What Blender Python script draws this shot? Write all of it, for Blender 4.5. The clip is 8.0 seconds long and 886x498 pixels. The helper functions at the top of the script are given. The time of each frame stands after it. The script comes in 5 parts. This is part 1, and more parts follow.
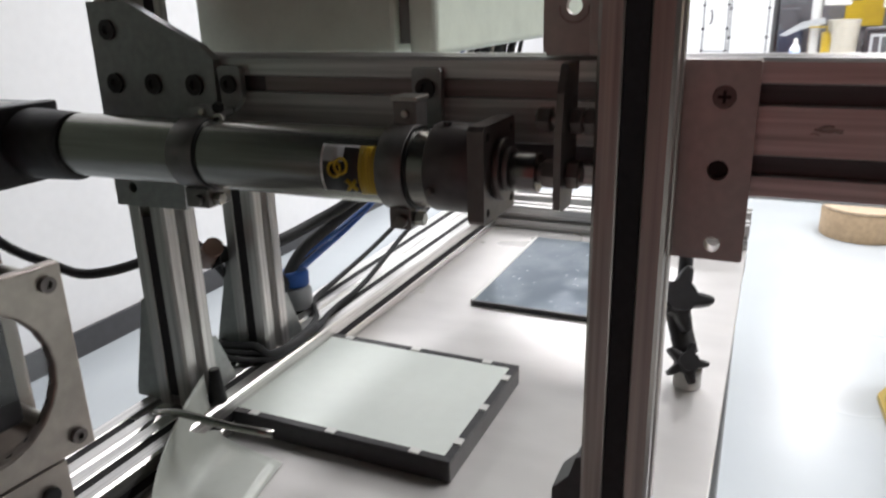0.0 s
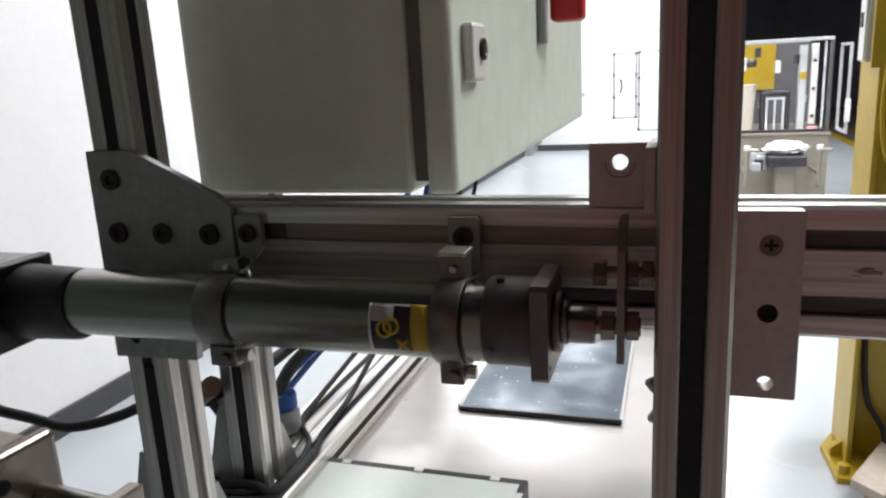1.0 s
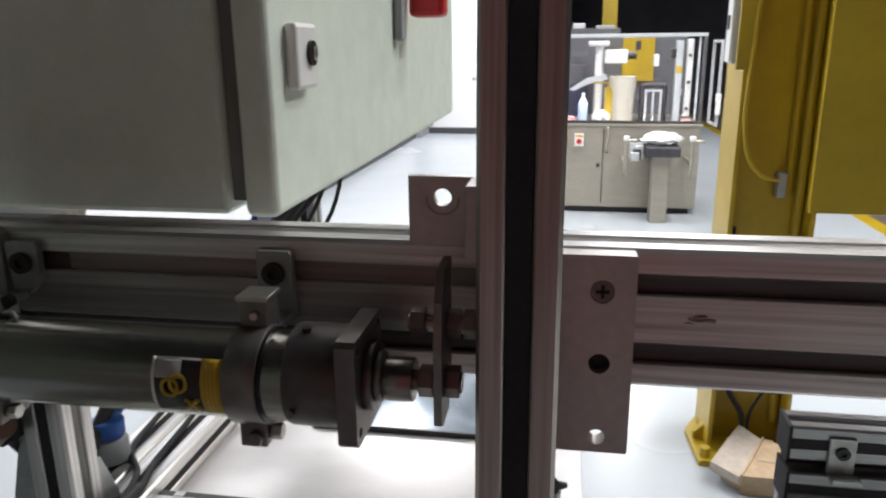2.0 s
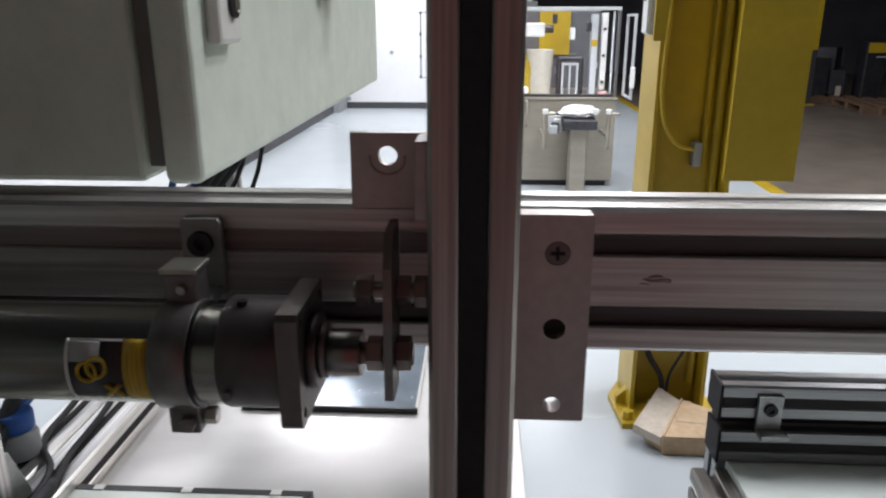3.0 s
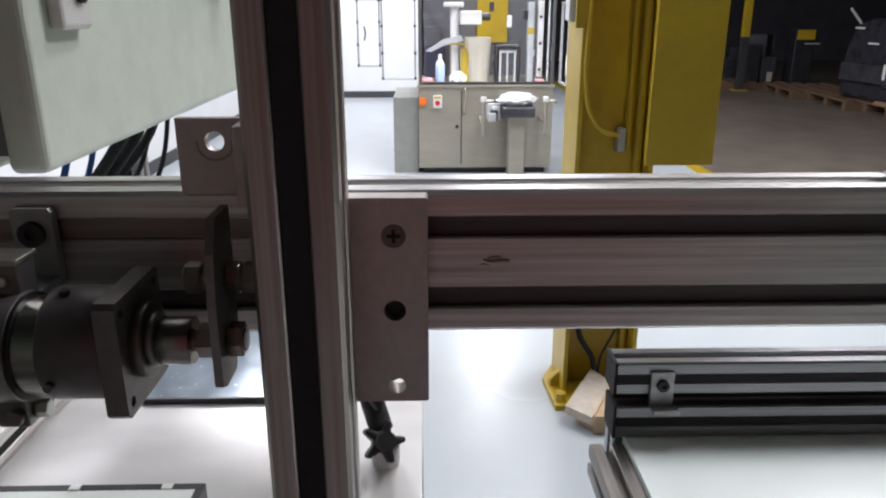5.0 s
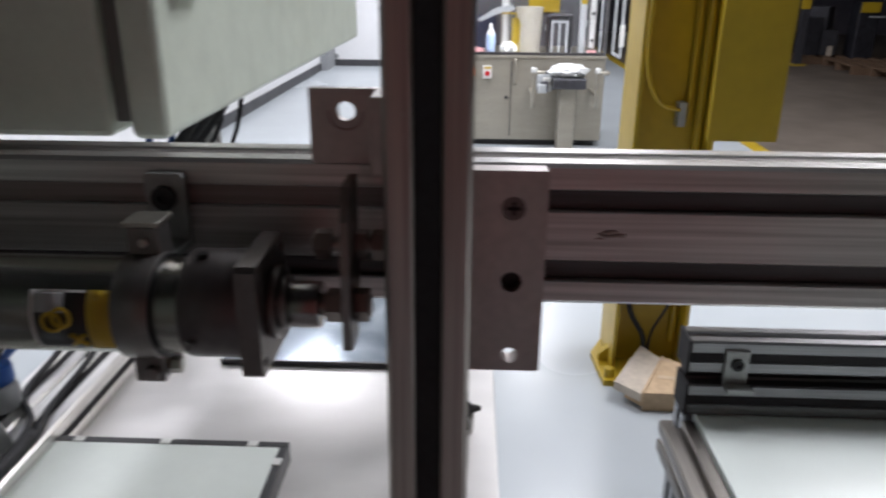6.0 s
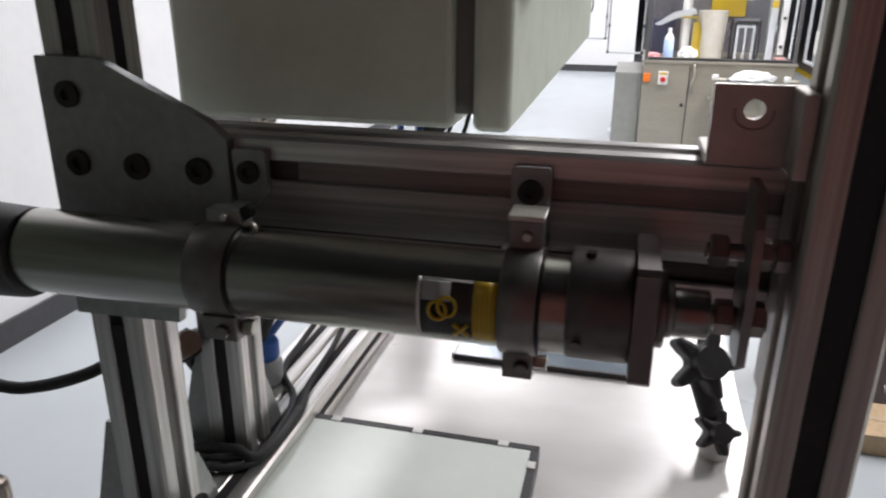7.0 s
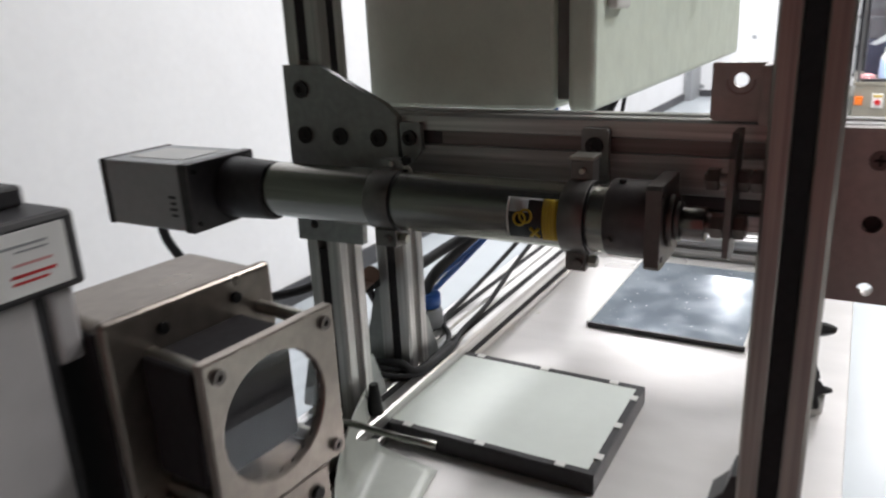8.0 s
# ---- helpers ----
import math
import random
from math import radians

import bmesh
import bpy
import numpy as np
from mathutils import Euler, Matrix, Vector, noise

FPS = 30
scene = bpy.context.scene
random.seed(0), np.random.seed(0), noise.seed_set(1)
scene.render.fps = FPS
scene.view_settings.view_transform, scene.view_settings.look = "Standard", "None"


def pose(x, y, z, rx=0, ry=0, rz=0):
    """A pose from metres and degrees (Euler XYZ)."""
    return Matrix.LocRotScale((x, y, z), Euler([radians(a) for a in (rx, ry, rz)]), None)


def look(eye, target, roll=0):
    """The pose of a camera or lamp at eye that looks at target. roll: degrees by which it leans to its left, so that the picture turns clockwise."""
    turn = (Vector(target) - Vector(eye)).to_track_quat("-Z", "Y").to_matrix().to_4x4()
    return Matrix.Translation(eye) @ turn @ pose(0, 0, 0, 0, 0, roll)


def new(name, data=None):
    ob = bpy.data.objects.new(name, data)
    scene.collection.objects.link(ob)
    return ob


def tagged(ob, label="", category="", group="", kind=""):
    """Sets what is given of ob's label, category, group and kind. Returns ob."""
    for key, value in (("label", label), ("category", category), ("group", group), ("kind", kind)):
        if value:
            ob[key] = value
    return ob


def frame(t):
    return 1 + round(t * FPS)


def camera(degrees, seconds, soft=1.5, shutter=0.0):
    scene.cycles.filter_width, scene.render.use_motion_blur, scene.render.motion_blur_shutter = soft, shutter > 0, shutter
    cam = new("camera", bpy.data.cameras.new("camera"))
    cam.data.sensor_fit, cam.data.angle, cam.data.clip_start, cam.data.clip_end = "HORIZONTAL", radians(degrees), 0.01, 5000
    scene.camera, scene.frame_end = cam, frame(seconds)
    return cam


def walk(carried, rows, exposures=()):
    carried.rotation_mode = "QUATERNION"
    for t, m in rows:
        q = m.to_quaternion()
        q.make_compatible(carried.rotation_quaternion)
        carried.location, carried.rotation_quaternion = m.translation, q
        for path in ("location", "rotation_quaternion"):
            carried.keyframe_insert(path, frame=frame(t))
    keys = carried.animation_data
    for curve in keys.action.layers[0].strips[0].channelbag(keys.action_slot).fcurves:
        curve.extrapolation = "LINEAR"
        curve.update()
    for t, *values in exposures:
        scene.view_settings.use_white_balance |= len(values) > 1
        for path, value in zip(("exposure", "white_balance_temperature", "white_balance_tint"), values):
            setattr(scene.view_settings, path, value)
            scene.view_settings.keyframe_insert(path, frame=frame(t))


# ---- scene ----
cam = camera(62.4, 8.0, soft=2.1, shutter=0.28)

PATH = [
    (0, (0.0772, -0.4489, 1.2225), (-0.7076, 1.2775, 0.5871), -1.57),
    (0.5, (0.0354, -0.4565, 1.2610), (-0.5676, 1.3701, 0.7134), 0.14),
    (1, (-0.0017, -0.4566, 1.2773), (-0.6003, 1.3914, 0.8014), -3.12),
    (1.5, (0.0228, -0.4212, 1.2938), (-0.3651, 1.4676, 0.7628), -2.72),
    (1.7, (0.0353, -0.4070, 1.2967), (-0.3560, 1.4806, 0.7625), -1.20),
    (2.8, (0.0001, -0.3567, 1.2857), (-0.0604, 1.5559, 0.7040), -0.34),
    (3, (0.0126, -0.3661, 1.2826), (-0.0859, 1.5384, 0.6801), -0.03),
    (3.5, (0.0667, -0.3560, 1.2867), (0.1089, 1.5563, 0.7027), 0.28),
    (4, (0.1073, -0.3409, 1.2765), (0.2366, 1.5628, 0.6773), -1.06),
    (4.5, (0.0823, -0.3673, 1.2916), (0.1337, 1.5414, 0.6964), -0.19),
    (4.7, (0.0745, -0.3700, 1.2870), (0.1121, 1.5363, 0.6831), -0.21),
    (5.8, (0.0552, -0.3658, 1.2769), (0.0904, 1.5074, 0.5770), 1.11),
    (6, (0.0290, -0.3745, 1.2827), (-0.0400, 1.4958, 0.5774), 0.42),
    (6.5, (-0.0425, -0.3695, 1.2807), (-0.3326, 1.4766, 0.5680), 0.28),
    (7, (-0.0879, -0.3754, 1.2755), (-0.5427, 1.4426, 0.5768), 0.22),
    (7.5, (-0.1010, -0.3860, 1.2485), (-0.7484, 1.3708, 0.5453), -3.03),
    (8, (0.0360, -0.5359, 1.2676), (-0.9129, 1.1171, 0.6614), -2.73),
]
walk(cam, [(t, look(e, g, r)) for t, e, g, r in PATH],
     exposures=[(0.0, -0.15, 6500, 10), (1.0, -0.10, 6500, 10), (1.5, -0.06, 6500, 10), (3.0, -0.33, 6300, 10), (4.0, -0.25, 6280, 10), (4.5, -0.26, 6310, 11), (6.0, -0.46, 6260, 12), (7.0, -0.31, 6500, 12), (8.0, -0.18, 6510, 10)])

# ---- light ----
world = bpy.data.worlds.new("world")
scene.world = world
world.use_nodes = True
world.node_tree.nodes["Background"].inputs[0].default_value = (0.75, 0.82, 1.0, 1)
world.node_tree.nodes["Background"].inputs[1].default_value = 0.02


def ceiling_lamp(x, y, z, sx, sy, watts, colour=(0.99, 0.982, 1.0)):
    d = bpy.data.lights.new("ceiling_lamp", "AREA")
    d.shape, d.size, d.size_y, d.energy, d.color = "RECTANGLE", sx, sy, watts, colour
    ob = new("ceiling_lamp", d)
    ob.matrix_world = pose(x, y, z)
    return ob


for lx, ly, lw in ((-1.2, 1.9, 46), (-1.2, 4.4, 104), (-1.2, 9.5, 120), (1.15, 1.75, 62), (0.9, 4.4, 104), (0.9, 8.9, 120)):
    ceiling_lamp(lx, ly, 3.6, 0.3, 1.3, lw)
ceiling_lamp(2.2, 2.2, 3.6, 0.5, 1.6, 110, (1.0, 0.98, 0.97))
ceiling_lamp(3.1, 4.2, 3.7, 0.9, 1.7, 60, (1.0, 0.98, 0.97))
ceiling_lamp(5.0, 5.0, 3.7, 0.4, 1.5, 9, (1, 0.8, 0.62))
ceiling_lamp(6.0, 10.5, 3.7, 0.4, 1.5, 9, (1, 0.85, 0.7))


# ---- materials ----
def mat(name, col, rough=0.5, metal=0.0, grain=40, var=0.08, bump=0.05, stretch=(1, 1, 1), stain=0.06, rvar=0.1):
    m = bpy.data.materials.new(name)
    m.use_nodes = True
    n, k = m.node_tree.nodes, m.node_tree.links
    b = n["Principled BSDF"]
    tc, mp = n.new("ShaderNodeTexCoord"), n.new("ShaderNodeMapping")
    mp.inputs["Scale"].default_value = stretch
    k.new(tc.outputs["Object"], mp.inputs[0])
    fine, large = n.new("ShaderNodeTexNoise"), n.new("ShaderNodeTexNoise")
    fine.inputs["Scale"].default_value, large.inputs["Scale"].default_value = grain, grain * 0.12
    fine.inputs["Detail"].default_value = 5
    large.inputs["Detail"].default_value = 3
    k.new(mp.outputs[0], fine.inputs[0])
    k.new(mp.outputs[0], large.inputs[0])
    a = n.new("ShaderNodeMapRange")
    a.inputs["From Min"].default_value, a.inputs["From Max"].default_value = 0.3, 0.7
    a.inputs["To Min"].default_value, a.inputs["To Max"].default_value = 1 - var, 1 + var
    k.new(fine.outputs[0], a.inputs[0])
    c = n.new("ShaderNodeMapRange")
    c.inputs["From Min"].default_value, c.inputs["From Max"].default_value = 0.35, 0.7
    c.inputs["To Min"].default_value, c.inputs["To Max"].default_value = 1 + stain * 0.4, 1 - stain
    k.new(large.outputs[0], c.inputs[0])
    mul = n.new("ShaderNodeMath")
    mul.operation = "MULTIPLY"
    k.new(a.outputs[0], mul.inputs[0])
    k.new(c.outputs[0], mul.inputs[1])
    mix = n.new("ShaderNodeVectorMath")
    mix.operation = "SCALE"
    mix.inputs[0].default_value = col
    k.new(mul.outputs[0], mix.inputs["Scale"])
    k.new(mix.outputs[0], b.inputs["Base Color"])
    r = n.new("ShaderNodeMapRange")
    r.inputs["To Min"].default_value, r.inputs["To Max"].default_value = max(0.02, rough - rvar), min(1, rough + rvar)
    k.new(large.outputs[0], r.inputs[0])
    k.new(r.outputs[0], b.inputs["Roughness"])
    b.inputs["Metallic"].default_value = metal
    if bump:
        bp = n.new("ShaderNodeBump")
        bp.inputs["Strength"].default_value, bp.inputs["Distance"].default_value = bump, 0.002
        k.new(fine.outputs[0], bp.inputs["Height"])
        k.new(bp.outputs[0], b.inputs["Normal"])
    return m


def alu(name, axis, col=(0.55, 0.54, 0.53), rough=0.36):
    st = [14, 14, 14]
    st["xyz".index(axis)] = 0.25
    return mat(name, col, rough, 0.85, 22, 0.26, 0.08, tuple(st), 0.16)


ALU_X, ALU_Y, ALU_Z = alu("extruded_aluminium_x", "x"), alu("extruded_aluminium_y", "y", (0.68, 0.67, 0.66), 0.3), alu("extruded_aluminium_z", "z")
MATTBLACK = mat("matt_black", (0.021, 0.019, 0.022), 0.85, 0, 200, 0.2)
SCREW = mat("blackened_screw", (0.034, 0.033, 0.035), 0.6, 0.2, 150, 0.2)
BLACK = mat("black_plastic", (0.03, 0.029, 0.032), 0.5, 0, 120, 0.2)
RUBBER = mat("cable_rubber", (0.028, 0.028, 0.031), 0.75, 0, 200, 0.2)
BLUE = mat("blue_cable", (0.015, 0.085, 0.34), 0.4, 0, 200, 0.1)
BOLT = mat("black_oxide_steel", (0.02, 0.02, 0.021), 0.38, 0.6, 150, 0.2)
STEEL = mat("polished_steel_tube", (0.36, 0.355, 0.33), 0.24, 1.0, 30, 0.16, 0.012, (0.3, 9, 9), 0.25, 0.06)
ZINC = mat("zinc_plated_steel", (0.55, 0.54, 0.5), 0.32, 1, 90, 0.12, 0.04)
NUTM = mat("dull_plated_nut", (0.27, 0.235, 0.22), 0.34, 0.95, 90, 0.15, 0.05)
CLAMPM = mat("grey_cast_clamp", (0.21, 0.20, 0.195), 0.36, 0.8, 120, 0.12)
DARKM = mat("dark_anodised", (0.065, 0.062, 0.066), 0.38, 0.5, 120, 0.15)
GUSSET = mat("grey_anodised_plate", (0.34, 0.355, 0.35), 0.48, 0.7, 140, 0.1, 0.03)
PLATE = mat("satin_aluminium_plate", (0.44, 0.40, 0.385), 0.42, 0.8, 160, 0.07, 0.03)
TABLE = mat("brushed_plate", (0.70, 0.68, 0.67), 0.33, 0.38, 14, 0.035, 0.015, (1.2, 2.5, 2.5), 0.2, 0.15)
# Plain aluminium tinted brown: warm reflections are put into the colour.
UPRIGHT = mat("warm_reflection_profile", (0.40, 0.355, 0.335), 0.38, 0.85, 22, 0.24, 0.08, (14, 14, 0.25), 0.14)
SENSORM = mat("grey_sensor_plastic", (0.47, 0.455, 0.46), 0.42, 0, 50, 0.05)
# Rod steel darkened: its dim, reddish reflections are put into the colour.
RODM = mat("dim_rod_steel", (0.27, 0.25, 0.245), 0.24, 1, 60, 0.06, 0.01)
FLANGEM = mat("dark_metal_flange", (0.165, 0.145, 0.14), 0.36, 0.85, 120, 0.1, 0.03)
CABINET = mat("grey_enamel", (0.69, 0.755, 0.665), 0.42, 0, 260, 0.02, 0.04, (1, 1, 1), 0.06)
GASKET = mat("gasket", (0.2, 0.205, 0.2), 0.7)
WALLM = mat("white_wall_paint", (0.82, 0.82, 0.83), 0.6, 0, 30, 0.015, 0.02, (1, 1, 1), 0.03)
BASEM = mat("dark_grey_skirting", (0.055, 0.055, 0.06), 0.5, 0, 30, 0.1)
GREYM = mat("grey_painted_pillar", (0.3, 0.31, 0.32), 0.5, 0, 30, 0.05)
FLOORM = mat("epoxy_floor", (0.43, 0.465, 0.49), 0.26, 0, 3, 0.03, 0.01, (1, 1, 1), 0.07, 0.06)
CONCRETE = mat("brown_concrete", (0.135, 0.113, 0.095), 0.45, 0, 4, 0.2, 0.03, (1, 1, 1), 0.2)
YELLOW = mat("yellow_paint", (0.425, 0.29, 0.014), 0.4, 0, 30, 0.05, 0.03, (1, 1, 1), 0.15)
HALL = mat("dim_hall_surface", (0.075, 0.07, 0.09), 0.8, 0, 2, 0.2)
REDBROWN = mat("dull_red_brown", (0.30, 0.088, 0.078), 0.8, 0, 6, 0.1)
GLUE = mat("dried_glue", (0.30, 0.225, 0.205), 0.5, 0, 200, 0.15)
FITM = mat("dark_brown_fitting", (0.13, 0.065, 0.045), 0.5, 0, 120, 0.15)
DULLWALL = mat("dull_grey_wall", (0.25, 0.285, 0.242), 0.8, 0, 6, 0.08)
CEIL = mat("dark_ceiling", (0.05, 0.05, 0.055), 0.8, 0, 10, 0.1)
LAMINATE = mat("white_laminate", (0.78, 0.84, 0.82), 0.3, 0, 12, 0.03, 0.02, (1, 1, 1), 0.06, 0.06)
# Rail aluminium darkened: the shade on its faces is put into the colour.
RAILM = mat("shaded_aluminium_rail", (0.235, 0.235, 0.245), 0.3, 0.85, 22, 0.16, 0.06, (0.25, 14, 14), 0.1)
RAILY = mat("shaded_aluminium_rail_side", (0.21, 0.195, 0.18), 0.36, 0.85, 22, 0.2, 0.06, (14, 0.25, 14), 0.12)
REARM = mat("grey_machine_back", (0.105, 0.105, 0.115), 0.5, 0, 14, 0.08, 0.02)
PROPM = mat("pale_timber", (0.24, 0.15, 0.085), 0.7, 0, 20, 0.2, 0.1, (1, 6, 6))
FLAPM = mat("pale_cardboard", (0.48, 0.42, 0.35), 0.8, 0, 40, 0.12, 0.05)
MILKY = mat("milky_plastic", (0.42, 0.40, 0.34), 0.4)
BAGM = mat("white_film", (0.75, 0.76, 0.76), 0.3, 0, 20, 0.1, 0.3)
PINK = mat("pink_cloth", (0.6, 0.3, 0.3), 0.8)
BLACKFILM = mat("black_film", (0.03, 0.029, 0.036), 0.14, 0, 8, 0.3, 0.2)
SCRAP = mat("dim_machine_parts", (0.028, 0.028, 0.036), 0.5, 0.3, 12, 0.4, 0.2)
SLOTM = mat("dull_slot_strip", (0.25, 0.215, 0.21), 0.42, 0.7, 22, 0.2, 0.05, (0.3, 12, 12))
SLOTSHADE = mat("dark_slot_shade", (0.085, 0.076, 0.08), 0.45, 0.5, 22, 0.2, 0.05, (0.3, 12, 12))
GREYFILM = mat("grey_film", (0.042, 0.041, 0.048), 0.15, 0, 8, 0.3, 0.5)
DIFFUSER = mat("opal_diffuser", (0.70, 0.745, 0.71), 0.42, 0, 60, 0.02, 0.0)
WHITEP = mat("white_plastic", (0.72, 0.72, 0.7), 0.4, 0, 100, 0.03)
GREYP = mat("light_grey_plastic", (0.44, 0.46, 0.475), 0.42, 0, 150, 0.04)
BRONZE = mat("warm_grey_anodised", (0.42, 0.375, 0.335), 0.32, 0.8, 120, 0.1, 0.03)
# Darker copy of the bronze: the box's shade is put into its colour.
BRONZED = mat("shaded_bronze_anodised", (0.24, 0.21, 0.185), 0.3, 0.85, 120, 0.1, 0.03)
CARD = mat("cardboard", (0.47, 0.34, 0.215), 0.8, 0, 40, 0.12, 0.05)
TAPEM = mat("parcel_tape", (0.5, 0.38, 0.26), 0.3, 0, 40, 0.1)
REDP = mat("red_plastic", (0.5, 0.015, 0.02), 0.35)
ORANGE = mat("orange_plastic", (0.75, 0.18, 0.02), 0.4)
BLUEP = mat("pale_blue_plastic", (0.42, 0.54, 0.76), 0.35)
NAVYM = mat("navy_enamel", (0.035, 0.042, 0.075), 0.45, 0, 40, 0.1)
GEARM = mat("brown_grey_casting", (0.115, 0.102, 0.104), 0.38, 0.6, 120, 0.12, 0.03)
GUARDM = mat("dark_grey_guard_frame", (0.14, 0.14, 0.145), 0.4, 0.5, 60, 0.1)
SIDEM = mat("grey_green_sheet", (0.24, 0.245, 0.225), 0.5, 0, 14, 0.08, 0.02)
STAINLESS = mat("stainless_sheet", (0.37, 0.345, 0.29), 0.4, 0.5, 30, 0.06, 0.03, (1, 1, 6))
DARKSTEEL = mat("dark_machine_parts", (0.06, 0.06, 0.07), 0.4, 0.4, 20, 0.3)
WOOD = mat("pallet_wood", (0.125, 0.075, 0.045), 0.75, 0, 20, 0.25, 0.1, (1, 6, 6))
LABELW = mat("label_white", (0.75, 0.75, 0.74), 0.4)
LABELY = mat("label_yellow", (0.55, 0.38, 0.025), 0.35, 0, 60, 0.05)
LABELO = mat("label_print", (0.46, 0.31, 0.02), 0.4)
LABELB = mat("label_black", (0.02, 0.02, 0.02), 0.35)
SMOKED = mat("curved_card", (0.44, 0.46, 0.43), 0.34, 0, 60, 0.04)


def glass_mat(name, col, rough, alpha_mix=0.0):
    m = bpy.data.materials.new(name)
    m.use_nodes = True
    b = m.node_tree.nodes["Principled BSDF"]
    b.inputs["Base Color"].default_value = (*col, 1)
    b.inputs["Roughness"].default_value = rough
    b.inputs["Transmission Weight"].default_value = 1.0
    b.inputs["IOR"].default_value = 1.45
    return m


CLEAR = glass_mat("clear_guard", (0.97, 0.98, 1.0), 0.02)


def film_mat():
    """A mirror plate under a scratched, smeared protective film."""
    m = mat("filmed_mirror_plate", (0.40, 0.46, 0.50), 0.08, 0.9, 30, 0.06, 0.006, (1, 1, 1), 0.1, 0.04)
    n, k = m.node_tree.nodes, m.node_tree.links
    b = n["Principled BSDF"]
    tc, no, fl = n.new("ShaderNodeTexCoord"), n.new("ShaderNodeTexNoise"), n.new("ShaderNodeTexNoise")
    no.inputs["Scale"].default_value, no.inputs["Detail"].default_value, no.inputs["Distortion"].default_value = 22, 6, 0.35
    fl.inputs["Scale"].default_value, fl.inputs["Detail"].default_value = 120, 3
    k.new(tc.outputs["Object"], no.inputs[0])
    k.new(tc.outputs["Object"], fl.inputs[0])
    # smears dull the mirror in patches, with pale specks of dried film
    smear, speck, worst = n.new("ShaderNodeMapRange"), n.new("ShaderNodeMapRange"), n.new("ShaderNodeMath")
    smear.inputs["From Min"].default_value, smear.inputs["From Max"].default_value = 0.42, 0.80
    smear.inputs["To Max"].default_value = 0.4
    speck.inputs["From Min"].default_value, speck.inputs["From Max"].default_value = 0.66, 0.72
    speck.inputs["To Max"].default_value = 0.6
    worst.operation = "MAXIMUM"
    k.new(no.outputs[0], smear.inputs[0])
    k.new(fl.outputs[0], speck.inputs[0])
    k.new(smear.outputs[0], worst.inputs[0])
    k.new(speck.outputs[0], worst.inputs[1])
    mx, ro, me = n.new("ShaderNodeMix"), n.new("ShaderNodeMapRange"), n.new("ShaderNodeMapRange")
    mx.data_type = "RGBA"
    mx.inputs["A"].default_value, mx.inputs["B"].default_value = (0.27, 0.325, 0.385, 1), (0.42, 0.46, 0.49, 1)
    k.new(worst.outputs[0], mx.inputs["Factor"])
    k.new(mx.outputs["Result"], b.inputs["Base Color"])
    ro.inputs["To Min"].default_value, ro.inputs["To Max"].default_value = 0.13, 0.40
    k.new(worst.outputs[0], ro.inputs[0])
    k.new(ro.outputs[0], b.inputs["Roughness"])
    me.inputs["To Min"].default_value, me.inputs["To Max"].default_value = 0.42, 0.25
    k.new(worst.outputs[0], me.inputs[0])
    k.new(me.outputs[0], b.inputs["Metallic"])
    return m


FILM = film_mat()

# ---- mesh helpers ----
ORIGIN = {}


def thing(name, at, label, category, group="", kind=""):
    ob = new(name)
    ob.empty_display_size = 0.02
    ob.location = at
    ORIGIN[ob.name] = Vector(at)
    return tagged(ob, label, category, group, kind)


def part(name, bm, material, parent, label=""):
    o = ORIGIN[parent.name]
    bmesh.ops.translate(bm, verts=bm.verts, vec=-o)
    bmesh.ops.recalc_face_normals(bm, faces=bm.faces)
    me = bpy.data.meshes.new(name)
    bm.to_mesh(me)
    bm.free()
    me.materials.append(material)
    ob = new(name, me)
    ob.parent = parent
    ORIGIN[ob.name] = o
    return tagged(ob, label)


def solo(name, bm, material, label, category, group="", kind=""):
    lo = Vector([min(v.co[i] for v in bm.verts) for i in range(3)])
    hi = Vector([max(v.co[i] for v in bm.verts) for i in range(3)])
    at = Vector(((lo.x + hi.x) / 2, (lo.y + hi.y) / 2, lo.z))
    bmesh.ops.translate(bm, verts=bm.verts, vec=-at)
    bmesh.ops.recalc_face_normals(bm, faces=bm.faces)
    me = bpy.data.meshes.new(name)
    bm.to_mesh(me)
    bm.free()
    me.materials.append(material)
    ob = new(name, me)
    ob.location = at
    ORIGIN[ob.name] = at
    return tagged(ob, label, category, group, kind)


def box(x0, x1, y0, y1, z0, z1, bev=0.0015, bm=None, seg=2):
    bm2 = bmesh.new()
    bmesh.ops.create_cube(bm2, size=1)
    bmesh.ops.transform(bm2, verts=bm2.verts, matrix=Matrix.Translation(((x0 + x1) / 2, (y0 + y1) / 2, (z0 + z1) / 2)) @ Matrix.Diagonal((x1 - x0, y1 - y0, z1 - z0, 1)))
    if bev:
        bmesh.ops.bevel(bm2, geom=bm2.edges[:], offset=bev, segments=seg, affect="EDGES", profile=0.5)
    return merge(bm, bm2)


def merge(bm, bm2):
    if bm is None:
        return bm2
    me = bpy.data.meshes.new("scratch")
    bm2.to_mesh(me)
    bm2.free()
    bm.from_mesh(me)
    bpy.data.meshes.remove(me)
    return bm


AX = {"x": Matrix.Rotation(math.pi / 2, 4, "Y"), "y": Matrix.Rotation(math.pi / 2, 4, "X"), "z": Matrix.Identity(4)}


